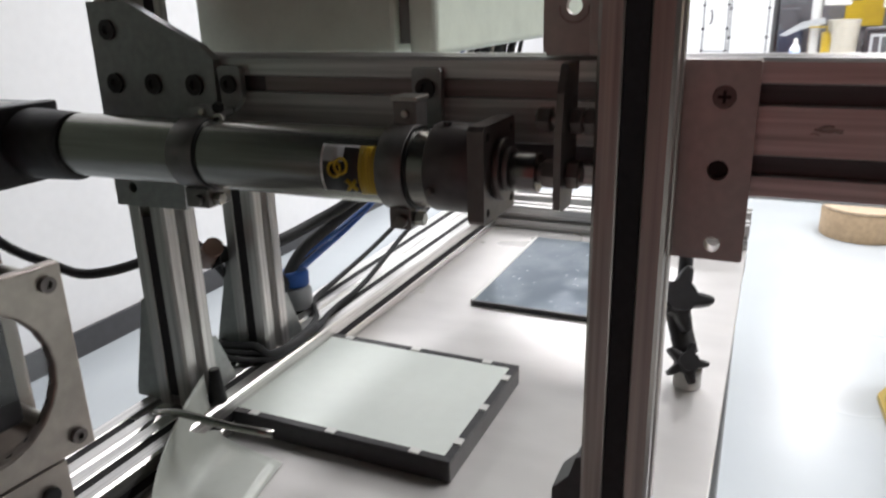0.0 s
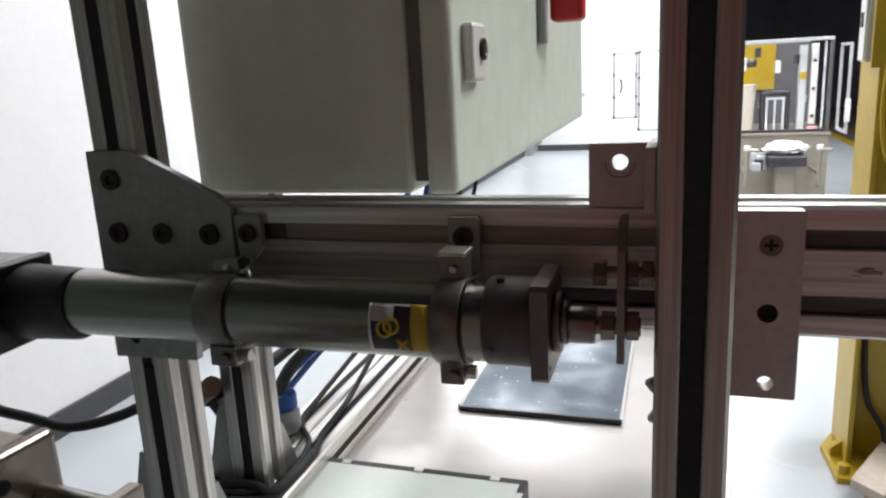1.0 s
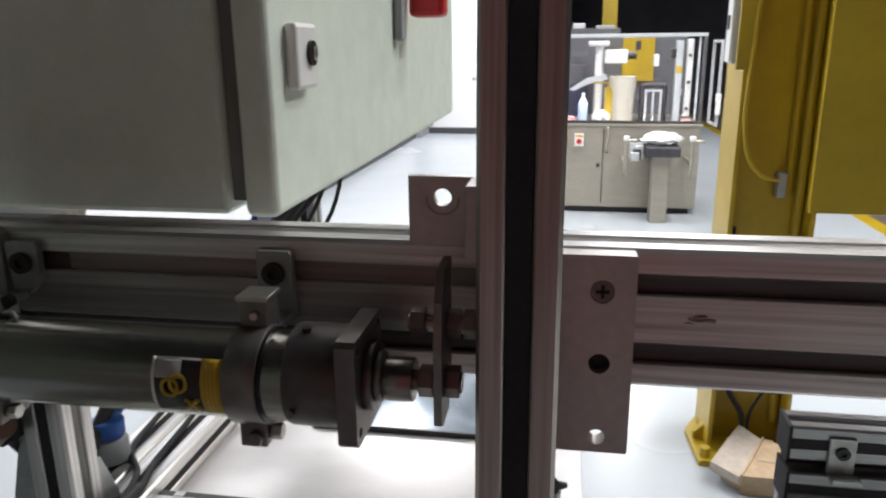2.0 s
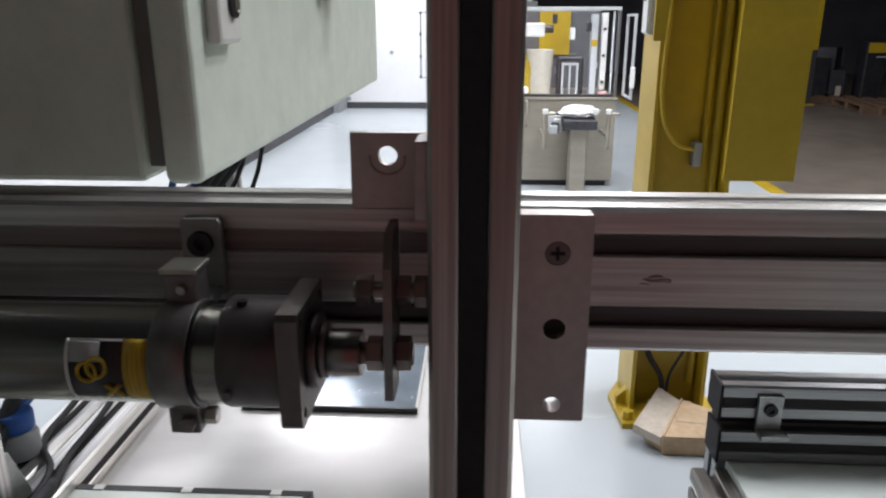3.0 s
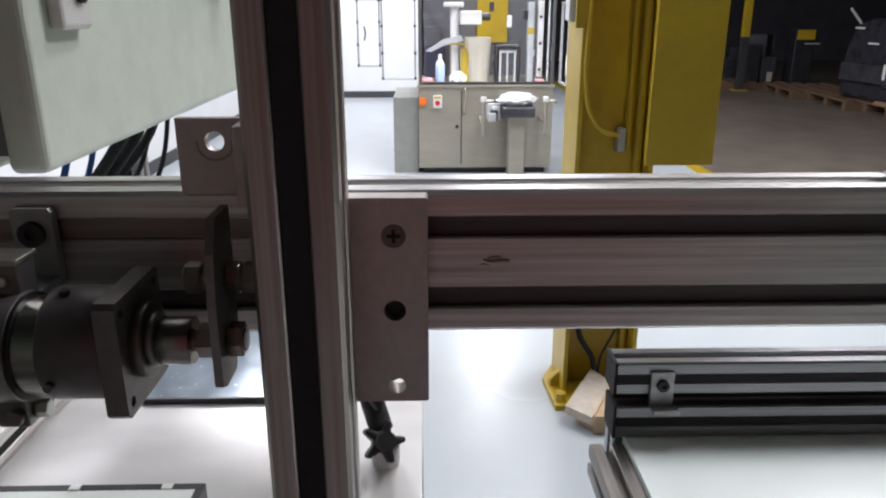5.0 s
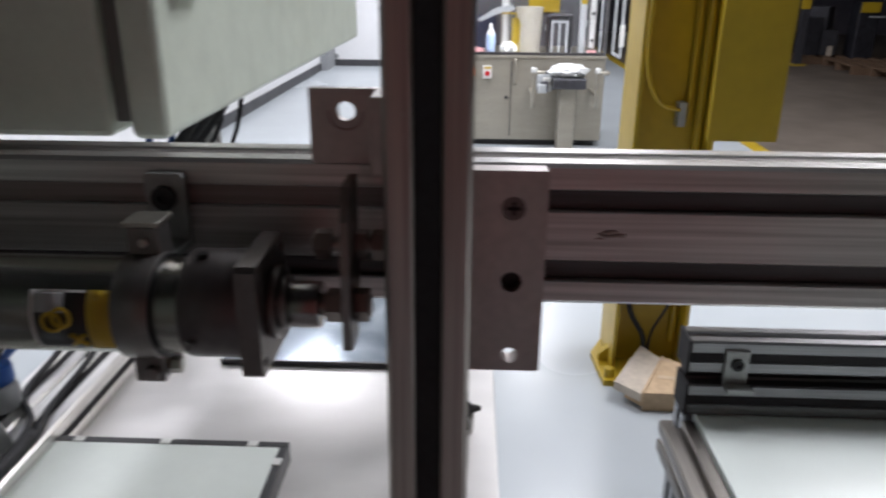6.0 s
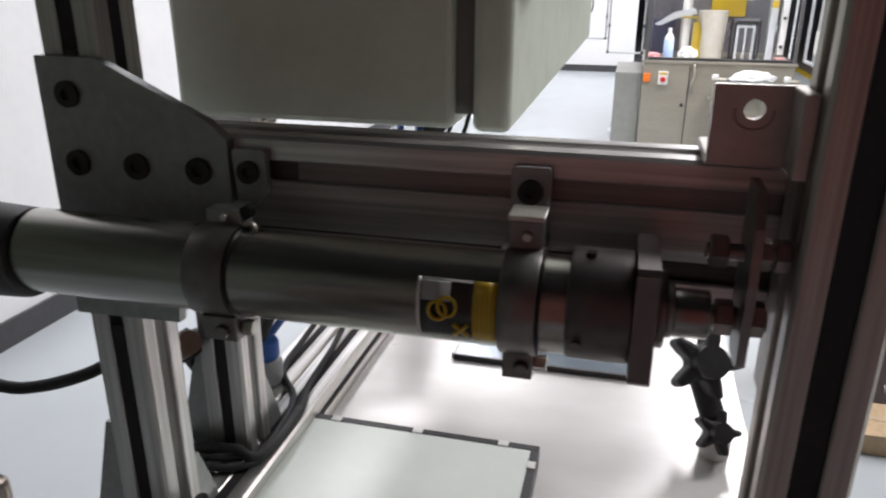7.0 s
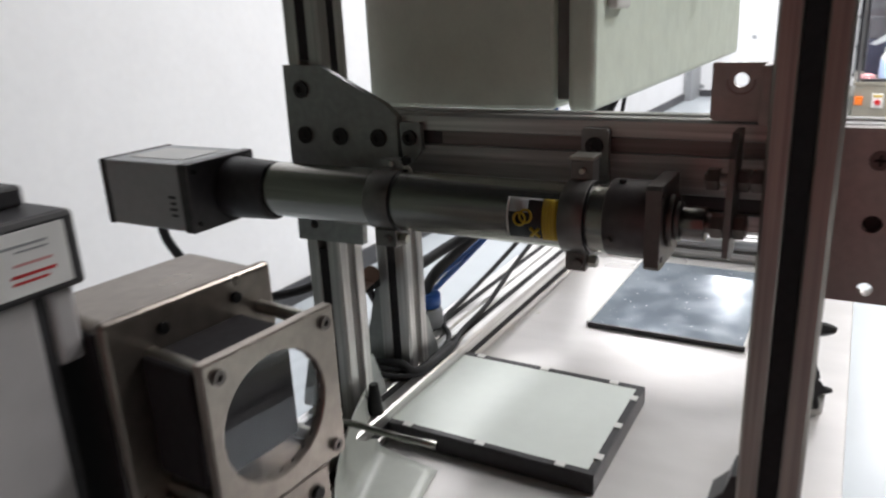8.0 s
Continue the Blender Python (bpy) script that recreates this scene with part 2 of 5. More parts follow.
def cyl(axis, c, r, a, b, bm=None, n=32, r2=None, bev=0.0, smooth=True):
    """A cylinder along an axis from a to b; c holds the two other coordinates in xyz order."""
    bm2 = bmesh.new()
    bmesh.ops.create_cone(bm2, cap_ends=True, segments=n, radius1=r, radius2=r if r2 is None else r2, depth=b - a)
    if bev:
        rim = [e for e in bm2.edges if abs(e.verts[0].co.z - e.verts[1].co.z) < 1e-6]
        bmesh.ops.bevel(bm2, geom=rim, offset=bev, segments=2, affect="EDGES", profile=0.5)
    m = (a + b) / 2
    at = {"x": (m, c[0], c[1]), "y": (c[0], m, c[1]), "z": (c[0], c[1], m)}[axis]
    bmesh.ops.transform(bm2, verts=bm2.verts, matrix=Matrix.Translation(at) @ AX[axis])
    if smooth:
        for f in bm2.faces:
            f.smooth = len(f.verts) == 4
        for e in bm2.edges:
            e.smooth = e.calc_face_angle(0) < 0.6
    return merge(bm, bm2)


def flat(outline, holes, axis, a, b):
    """A plate of any outline with round holes (u, v, r), along axis from a to b."""
    bm = bmesh.new()

    def at(u, v):
        return {"x": (a, u, v), "y": (u, a, v), "z": (u, v, a)}[axis]

    loops = [outline] + [[(u + r * math.cos(k * math.tau / 24), v + r * math.sin(k * math.tau / 24)) for k in range(24)] for u, v, r in holes]
    edges = []
    for lp in loops:
        vs = [bm.verts.new(at(u, v)) for u, v in lp]
        edges += [bm.edges.new((vs[k], vs[(k + 1) % len(vs)])) for k in range(len(vs))]
    bmesh.ops.triangle_fill(bm, edges=edges, use_beauty=True)
    got = bmesh.ops.extrude_face_region(bm, geom=bm.faces[:])
    d = Vector({"x": (b - a, 0, 0), "y": (0, b - a, 0), "z": (0, 0, b - a)}[axis])
    bmesh.ops.translate(bm, verts=[g for g in got["geom"] if isinstance(g, bmesh.types.BMVert)], vec=d)
    return bm


def profile(axis, a, b, u0, u1, v0, v1, nu=1, nv=1, o=0.0095):
    """A slotted aluminium extrusion along axis from a to b; u and v are the other two axes in xyz order."""
    w, h = u1 - u0, v1 - v0
    lip, inner, dep, ch = 0.0035, 0.0165, 0.0105, 0.0022

    def side(length, count):
        pts = [(ch, 0)]
        for k in range(count):
            s = length * (k + 0.5) / count
            pts += [(s - o / 2 - 0.001, 0), (s - o / 2, 0.001), (s - o / 2, lip), (s - inner / 2, lip), (s - inner / 2 + 0.004, dep),
                    (s + inner / 2 - 0.004, dep), (s + inner / 2, lip), (s + o / 2, lip), (s + o / 2, 0.001), (s + o / 2 + 0.001, 0)]
        return pts + [(length - ch, 0)]

    out = [(u0 + p, v0 + q) for p, q in side(w, nu)] + [(u1 - q, v0 + p) for p, q in side(h, nv)]
    out += [(u1 - p, v1 - q) for p, q in side(w, nu)] + [(u0 + q, v1 - p) for p, q in side(h, nv)]
    bm = bmesh.new()
    rings = []
    for t in (a, b):
        rings.append([bm.verts.new({"x": (t, u, v), "y": (u, t, v), "z": (u, v, t)}[axis]) for u, v in out])
    for k in range(len(out)):
        j = (k + 1) % len(out)
        bm.faces.new((rings[0][k], rings[0][j], rings[1][j], rings[1][k]))
    bm.faces.new(rings[0])
    bm.faces.new(rings[1][::-1])
    return bm


def sweep(points, r, n=10, steps=6, bm=None):
    """A round cable through points (Catmull-Rom)."""
    P = [Vector(p) for p in points]
    P = [P[0] * 2 - P[1]] + P + [P[-1] * 2 - P[-2]]
    path = []
    for i in range(1, len(P) - 2):
        for k in range(steps):
            t = k / steps
            a, b, c, d = P[i - 1], P[i], P[i + 1], P[i + 2]
            path.append(0.5 * (2 * b + (c - a) * t + (2 * a - 5 * b + 4 * c - d) * t * t + (3 * b - a - 3 * c + d) * t ** 3))
    path.append(P[-2])
    bm = bm or bmesh.new()
    rings = []
    side = Vector((0.31, 0.17, 0.93)).normalized()
    for i, p in enumerate(path):
        tan = (path[min(i + 1, len(path) - 1)] - path[max(i - 1, 0)]).normalized()
        side = (side - tan * side.dot(tan)).normalized()
        up = tan.cross(side)
        rings.append([bm.verts.new(p + r * (side * math.cos(k * math.tau / n) + up * math.sin(k * math.tau / n))) for k in range(n)])
    for q, s in zip(rings, rings[1:]):
        for k in range(n):
            f = bm.faces.new((q[k], q[(k + 1) % n], s[(k + 1) % n], s[k]))
            f.smooth = True
    bm.faces.new(rings[0][::-1])
    bm.faces.new(rings[-1])
    return bm


def hexnut(axis, c, r, a, b, bm=None):
    return cyl(axis, c, r, a, b, bm, n=6, smooth=False, bev=0.0006)


def socket_screw(axis, c, r, a, b):
    """A cap screw with a hexagonal recess; its head looks towards the lower coordinate."""
    u, v = c
    hexa = [(u + r * 0.5 * math.cos(k * math.tau / 6), v + r * 0.5 * math.sin(k * math.tau / 6)) for k in range(6)]
    ring = [(u + r * math.cos(k * math.tau / 28), v + r * math.sin(k * math.tau / 28)) for k in range(28)]
    bm = bmesh.new()

    def loop(pts, t):
        return [bm.verts.new({"x": (t, p, q), "y": (p, t, q), "z": (p, q, t)}[axis]) for p, q in pts]

    front = loop(ring, a)
    hx = loop(hexa, a)
    es = [bm.edges.new((l[k], l[(k + 1) % len(l)])) for l in (front, hx) for k in range(len(l))]
    bmesh.ops.triangle_fill(bm, edges=es, use_beauty=True)
    back, deep = loop(ring, b), loop(hexa, a + (b - a) * 0.7)
    for p, q in ((front, back), (hx, deep)):
        for k in range(len(p)):
            bm.faces.new((p[k], p[(k + 1) % len(p)], q[(k + 1) % len(p)], q[k]))
    bm.faces.new(deep)
    bm.faces.new(back)
    return bm


# ---- structure ----
def slab(name, material, x0, x1, y0, y1, z0, z1, label, category):
    return solo(name, box(x0, x1, y0, y1, z0, z1, 0), material, label, category, kind="structure")


EY = 10.6
slab("floor", FLOORM, -2.5, 2.3, -3.0, 18.0, -0.1, 0.0, "pale blue-grey glossy epoxy factory floor", "floor")
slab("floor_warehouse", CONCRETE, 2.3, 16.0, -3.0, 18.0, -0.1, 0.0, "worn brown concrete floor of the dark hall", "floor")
slab("floor_marking", YELLOW, 2.24, 2.36, 0.5, 18.0, 0.0, 0.004, "yellow painted safety line on the floor", "floor marking")


def wall_x(y):
    """The partition runs slightly askew to the table."""
    return -2.215 + 0.0145 * (y - 1)


def skew_slab(name, material, off, thick, y0, y1, z0, z1, label, category):
    pts = [(wall_x(y0) + off, y0), (wall_x(y1) + off, y1), (wall_x(y1) + off - thick, y1), (wall_x(y0) + off - thick, y0)]
    return solo(name, flat(pts, [], "z", z0, z1), material, label, category, kind="structure")


skew_slab("wall_left", WALLM, 0.0, 0.12, 0.3, EY, 0.0, 3.8, "bright white painted partition wall", "wall")
# Unseen grey length added to keep bounce light off the beam front.
slab("dim_wall_left", DULLWALL, -2.345, -2.2252, -3.0, 0.3, 0.0, 3.8, "unseen dull grey wall added to cut bounce light", "wall")
skew_slab("baseboard", BASEM, 0.015, 0.0148, 0.3, 9.999, 0.0, 0.1, "dark grey skirting along the white wall", "baseboard")
slab("wall_end", WALLM, -2.20, -0.06, EY, EY + 0.12, 0.0, 3.8, "white end wall of the bright area", "wall")
slab("baseboard_end", BASEM, -1.98, -0.06, EY - 0.015, EY, 0.0, 0.09, "dark skirting along the white end wall", "baseboard")
slab("pillar_corner", GREYM, -2.0758, -1.98, 10.0, EY - 0.001, 0.0, 3.8, "grey painted pillar in the wall corner", "pillar")
wp = thing("wall_plate", (-1.302, EY, 0.80), "small grey call button on the white end wall", "button")
part("plate", box(-1.328, -1.276, EY - 0.012, EY - 0.0005, 0.785, 0.830, 0.003), GREYP, wp)
part("button", cyl("y", (-1.302, 0.807), 0.012, EY - 0.02, EY - 0.012, n=16), GREYM, wp)
for hz in (0.14, 0.85, 1.50):
    hg = thing("hinge", (-1.962, EY, hz), "dark hinge on the edge of the white end wall", "hinge", "end wall hinges")
    part("knuckle", cyl("z", (-1.968, EY - 0.012), 0.011, hz - 0.03, hz + 0.03, n=14, bev=0.002), GREYM, hg)
    part("leaf", box(-1.957, -1.925, EY - 0.006, EY - 0.0005, hz - 0.026, hz + 0.026, 0.001), GREYM, hg)
# Unseen walls added here; their colours shape what the metal reflects.
slab("wall_south", DULLWALL, -2.5, -0.7, -3.12, -3.0, 0.0, 3.8, "unseen grey-green wall added for dull reflections", "wall")
# Red segment added to give beam and rod their red reflections.
slab("red_reflection_wall", REDBROWN, -0.7, 1.6, -3.12, -3.0, 0.0, 3.8, "unseen red-brown wall added for red reflections in the metal", "wall")
slab("wall_south_hall", DULLWALL, 1.6, 16.0, -3.12, -3.0, 0.0, 3.8, "unseen dull grey wall added for neutral reflections", "wall")
# The hall's lack of light is put into these dark wall colours.
slab("wall_hall_end", HALL, -0.06, 16.0, 18.0, 18.12, 0.0, 3.8, "hall end wall with the dimness put into its dark colour", "wall")
slab("wall_hall_side", HALL, 16.0, 16.12, -3.12, 18.12, 0.0, 3.8, "hall side wall with the dimness put into its dark colour", "wall")
slab("wall_return", HALL, -0.18, -0.06, EY + 0.12, 18.0, 0.0, 3.8, "partition behind the white end wall, dimness in its dark colour", "wall")
slab("ceiling", CEIL, -2.5, 16.12, -3.12, 18.12, 3.8, 3.9, "dark grey factory ceiling", "ceiling")

# ---- work table ----
TZ, RZ = 0.835, 0.870
table = thing("work_table", (-0.17, 0.15, 0), "work table with a bright brushed metal top on aluminium profiles", "table")
part("table_top", box(-0.3665, 0.062, -0.40, 0.76, TZ - 0.012, TZ, 0.0012), TABLE, table, "brushed light metal table top")
part("side_rail", profile("y", -0.40, 0.84, -0.407, -0.367, RZ - 0.08, RZ, 1, 2), ALU_Y, table, "slotted aluminium side rail")
part("side_rail", profile("y", -0.40, 0.76, 0.018, 0.058, TZ - 0.0925, TZ - 0.0125, 1, 2), ALU_Y, table)
part("slot_cover_or_shade", box(-0.3918, -0.3822, -0.398, 0.838, RZ - 0.0022, RZ - 0.0010, 0), MATTBLACK, table, "black slot cover strip")
# Black strips put the shade on the rail's inner face into its slots.
for cz_ in (RZ - 0.06, RZ - 0.02):
    part("slot_cover_or_shade", box(-0.3692, -0.3680, -0.398, 0.758, cz_ - 0.0046, cz_ + 0.0046, 0), MATTBLACK, table)
part("end_rail", profile("x", -0.366, 0.062, 0.762, 0.802, RZ - 0.075, RZ + 0.005, 1, 2), ALU_X, table, "slotted aluminium end rail")
part("end_rail", profile("x", -0.366, 0.062, 0.86, 0.90, RZ - 0.04, RZ, 1, 1), ALU_X, table)
part("end_tie", box(-0.406, -0.368, 0.841, 0.90, RZ - 0.06, RZ - 0.002, 0.001), ALU_Y, table)
for lx, ly in ((-0.407, -0.40), (-0.407, 0.80), (0.018, -0.40), (0.018, 0.70)):
    part("leg", profile("z", 0.03, (RZ - 0.0805) if lx < 0 else TZ - 0.093, lx, lx + 0.04, ly, ly + 0.04), ALU_Z, table)
    part("foot", cyl("z", (lx + 0.02, ly + 0.02), 0.022, 0.0, 0.03, bev=0.002), BLACK, table)
for k in range(5):
    part("countersunk_screw", cyl("z", (-0.352, -0.3 + 0.24 * k), 0.004, TZ - 0.001, TZ + 0.0004, n=16), ZINC, table)

# ---- aluminium frame ----
PZ = 0.888
frame_thing = thing("aluminium_frame", (-0.408, 0.02, RZ), "frame of slotted aluminium posts and a wide cross beam", "frame")
PX0, PX1 = -0.428, -0.388
BX0, BX1 = -0.387, 0.330
P2Y = 0.117
for py in (0.0, P2Y):
    po = part("post", profile("z", RZ + 0.0005, 2.1 if py == 0 else 1.141, PX0, PX1, py, py + 0.04, o=0.0112), ALU_Z, frame_thing, "slotted aluminium post")
    if py == 0:
        part("slot_cover_or_shade", box(-0.4133, -0.4027, py + 0.0012, py + 0.0035, RZ + 0.01, 1.055, 0.0004), MATTBLACK, po, "black slot cover strip")
        part("slot_cover_or_shade", box(-0.4133, -0.4027, py + 0.0012, py + 0.0035, 1.235, 2.1, 0.0004), MATTBLACK, po)
        part("slot_cover_or_shade", box(PX1 - 0.0032, PX1 - 0.0008, py + 0.0147, py + 0.0253, 1.192, 2.1, 0.0004), MATTBLACK, po)
    else:
        part("slot_cover_or_shade", box(-0.4133, -0.4027, py + 0.0012, py + 0.0035, RZ + 0.01, 1.135, 0.0004), MATTBLACK, po)
    ob = flat([(PX0 - 0.001, RZ), (PX0 - 0.001, PZ + 0.085), (PX0 - 0.006, PZ + 0.085), (PX0 - 0.030, RZ + 0.008), (PX0 - 0.030, RZ)], [], "y", py + 0.004, py + 0.036)
    part("corner_bracket", ob, GUSSET, frame_thing, "grey cast corner bracket")
    ob = flat([(py + 0.041, RZ), (py + 0.041, RZ + 0.055), (py + 0.046, RZ + 0.055), (py + 0.066, RZ + 0.006), (py + 0.066, RZ)], [], "x", PX0 + 0.003, PX1 - 0.003)
    part("corner_bracket", ob, GUSSET, frame_thing)
po = part("post", profile("z", RZ + 0.0005, 1.19, PX0, PX1, 0.785, 0.825, o=0.0112), ALU_Z, frame_thing)
part("slot_cover_or_shade", box(-0.4133, -0.4027, 0.7862, 0.7885, RZ + 0.01, 1.18, 0.0004), MATTBLACK, po)
part("cabinet_arm", profile("x", PX0, -0.358, P2Y, P2Y + 0.04, 1.1415, 1.1815), ALU_X, frame_thing, "short aluminium arm under the cabinet")
part("arm_pad", box(-0.376, -0.360, P2Y + 0.004, P2Y + 0.036, 1.1820, 1.1853, 0.0005), BLACK, frame_thing)
br_ = part("base_rail", profile("y", -0.40, 0.84, -0.4485, -0.4085, RZ - 0.04, RZ, 1, 1), ALU_Y, frame_thing)
for y0, y1 in ((-0.398, -0.032), (0.068, 0.115), (0.186, 0.782)):
    part("slot_cover_or_shade", box(-0.4331, -0.4239, y0, y1, RZ - 0.0022, RZ - 0.0010, 0), MATTBLACK, br_)
beam = part("cross_beam", profile("x", BX0, BX1, 0.0, 0.04, 1.11, 1.19, 1, 2, o=0.0112), ALU_X, frame_thing, "wide slotted aluminium cross beam, scuffed")
part("end_cap", box(BX1, BX1 + 0.004, -0.0005, 0.0405, 1.1095, 1.1905, 0.001), BLACK, beam, "black plastic end cap")
gus = part("gusset_plate", flat([(-0.4285, 1.0665), (-0.3525, 1.068), (-0.3500, 1.112), (-0.3075, 1.118), (-0.3065, 1.188), (-0.318, 1.198), (-0.386, 1.231), (-0.4265, 1.2315)],
           [(-0.408, 1.083, 0.0045)], "y", -0.008, -0.0005), GUSSET, frame_thing, "grey anodised gusset plate")
for hx, hz in ((-0.407, 1.210), (-0.407, 1.169), (-0.367, 1.169), (-0.326, 1.169)):
    part("cap_screw", socket_screw("y", (hx, hz), 0.0078, -0.0105, -0.0078), SCREW, gus)
# dried glue and scuffs on the beam face
part("glue_mark", sweep([(0.099, 0.0003, 1.1520), (0.103, -0.0003, 1.1508), (0.108, -0.0003, 1.1512), (0.113, 0.0003, 1.1505)], 0.0008, 8, 4), GLUE, beam, "dried brown glue mark")
for gx0, gz0, gx1, gz1, gr in ((0.1015, 1.1525, 0.1085, 1.1532, 0.0009), (0.1055, 1.1505, 0.1130, 1.1512, 0.0010), (0.0965, 1.1490, 0.1030, 1.1485, 0.0004)):
    part("glue_mark", sweep([(gx0, 0.0005, gz0), ((gx0 + gx1) / 2, -0.0002, (gz0 + gz1) / 2 + 0.0006), (gx1, 0.0005, gz1)], gr, 8, 4), GLUE, beam)
part("slot_cover_or_shade", box(-0.268, 0.062, 0.0018, 0.0032, 1.1647, 1.1753, 0), SLOTM, beam, "dull reddish strip in the upper beam slot")
# Dark strips stand for the shade inside the open slot lengths.
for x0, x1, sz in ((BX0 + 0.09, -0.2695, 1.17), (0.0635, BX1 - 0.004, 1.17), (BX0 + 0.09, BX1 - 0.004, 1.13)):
    part("slot_shade", box(x0, x1, 0.0050, 0.0062, sz - 0.0060, sz + 0.0060, 0), SLOTSHADE, beam, "dark grey strip standing for the shade deep in the beam slot")

# ---- linear actuator ----
AY, AZ, AR = -0.046, 1.126, 0.0242
act = thing("linear_actuator", (-0.3, AY, AZ), "steel electric linear actuator clamped in front of the beam", "actuator")
MY0, MY1, MZ0, MZ1 = -0.1045, -0.0225, 1.0945, 1.1555
motor = part("motor", box(-0.570, -0.4735, MY0, MY1, MZ0, MZ1, 0.0025), GREYP, act, "light grey square motor housing")
part("motor_cover", box(-0.4740, -0.462, MY0 - 0.0008, MY1 + 0.0008, MZ0 - 0.0008, MZ1 + 0.0008, 0.002), DARKM, motor, "dark motor end cover")
part("rear_cover", box(-0.5770, -0.5695, MY0 - 0.0006, MY1 + 0.0006, MZ0 - 0.0006, MZ1 + 0.0006, 0.002), DARKM, motor)
part("name_plate", box(-0.556, -0.486, MY0 + 0.018, MY1 - 0.018, MZ1 - 0.0002, MZ1 + 0.0006, 0.0002), WHITEP, motor, "pale name plate")
for k in range(4):
    part("printed_bar", box(-0.4875 - 0.0015 * (k % 2), -0.4805, MY0 - 0.0006, MY0 + 0.0002, 1.108 + 0.0055 * k, 1.1105 + 0.0055 * k, 0), DARKM, motor)
part("coupler", cyl("x", (AY - 0.003, AZ - 0.001), 0.0285, -0.462, -0.4118, n=48, r2=0.0262, bev=0.002), BLACK, act, "black round coupling")
for sy, sz in ((MY0 + 0.007, MZ0 + 0.007), (MY0 + 0.007, MZ1 - 0.007), (MY1 - 0.007, MZ0 + 0.007), (MY1 - 0.007, MZ1 - 0.007)):
    part("cover_screw", cyl("x", (sy, sz), 0.0026, -0.4622, -0.4602, n=14, bev=0.0005), BOLT, motor)
tube = part("tube", cyl("x", (AY, AZ), AR, -0.412, -0.107, n=72), STEEL, act, "polished steel tube")
part("seam", cyl("x", (AY, AZ), AR + 0.0014, -0.2806, -0.2788, n=72), BOLT, tube)
part("seam", cyl("x", (AY, AZ), AR + 0.0018, -0.1206, -0.1188, n=72), BOLT, tube)


def clamp(x0, x1, foot_x, ear, over):
    cl = part("clamp", cyl("x", (AY, AZ), AR + over, x0, x1, n=72, bev=0.0008), CLAMPM, act, "grey ring clamp with screw ears")
    tall = ear > 0.012
    ey = AY + (0.0 if tall else 0.004)
    part("ear", box(x0 + 0.001, x1 - 0.001, ey, AY + 0.016, AZ + AR - 0.003, AZ + AR + ear, 0.0008), CLAMPM if tall else GUSSET, cl)
    if tall:
        part("ear_cap", box(x0, x1, AY - 0.0015, AY + 0.018, AZ + AR + ear, AZ + AR + ear + 0.0028, 0.0006), ZINC, cl, "bright plated ear cap")
    part("ear", box(x0 + 0.0015, x1 - 0.0015, AY - 0.012, AY + 0.012, AZ - AR - 0.0135, AZ - AR + 0.001, 0.0008), CLAMPM, cl)
    part("screw", cyl("y", ((x0 + x1) / 2 + 0.001, AZ + AR + ear * 0.55), 0.0024, ey - 0.003, ey, n=16, bev=0.0008), ZINC, cl)
    part("screw", cyl("y", ((x0 + x1) / 2 + 0.002, AZ - AR - 0.0075), 0.004, AY - 0.0155, AY - 0.0115, n=16, bev=0.0008), CLAMPM, cl)
    part("nut", hexnut("x", (AY - 0.004, AZ - AR - 0.0075), 0.0045, x1 - 0.0012, x1 + 0.005), ZINC, cl)
    f0, f1 = foot_x - 0.0105, foot_x + 0.0105
    low = [(f0, 1.142), (f1, 1.142)] if tall else [(f0 + 0.002, 1.1495), (f1 - 0.009, 1.1495), (f1 - 0.003, 1.156), (f1, 1.160)]
    hook = flat(low + [(f1, 1.181), (f1 - 0.0015, 1.183), (f0 + 0.0015, 1.183), (f0, 1.181)], [], "y", -0.0062, -0.0006)
    part("mounting_foot", hook, GUSSET, cl, "grey mounting foot on the beam slot")
    if tall:
        part("arm", box(f0, f1, AY + 0.012, -0.0063, 1.142, 1.147, 0.0008), GUSSET, cl)
    else:
        part("arm", box(f0 + 0.002, f1 - 0.009, AY + 0.008, -0.0063, 1.1480, 1.1530, 0.0008), GUSSET, cl)
        part("nut", hexnut("y", (x1 + 0.001, 1.1575), 0.0042, AY + 0.004, AY + 0.009), BOLT, cl)
        part("washer", cyl("y", (x1 + 0.0045, AZ + AR - 0.0005), 0.0046, AY + 0.0005, AY + 0.0025, n=20, bev=0.0004), ZINC, cl, "bright washer")
        part("washer_screw", cyl("y", (x1 + 0.0045, AZ + AR - 0.0005), 0.0021, AY - 0.0012, AY + 0.0005, n=14), BOLT, cl)
    part("cap_screw", socket_screw("y", (foot_x, 1.170), 0.0066, -0.0095, -0.006), SCREW, cl)
    return cl


clamp(-0.304, -0.2806, -0.295, 0.008, 0.0010)
clamp(-0.1385, -0.1206, -0.133, 0.0165, 0.0026)


def wrap(x0, x1, a0, a1, r, n=14):
    """A patch of the tube's skin between two angles, round the tube's axis."""
    b = bmesh.new()
    rows = [[b.verts.new((x, AY + q * math.cos(a0 + (a1 - a0) * k / n), AZ + q * math.sin(a0 + (a1 - a0) * k / n))) for k in range(n + 1)] for q in (r, r - 0.0006) for x in (x0, x1)]
    for k in range(n):
        for p, q in ((0, 1), (2, 3), (0, 2), (1, 3)):
            b.faces.new((rows[p][k], rows[p][k + 1], rows[q][k + 1], rows[q][k])).smooth = True
    for q in (0, n):
        b.faces.new((rows[0][q], rows[1][q], rows[3][q], rows[2][q]))
    return b


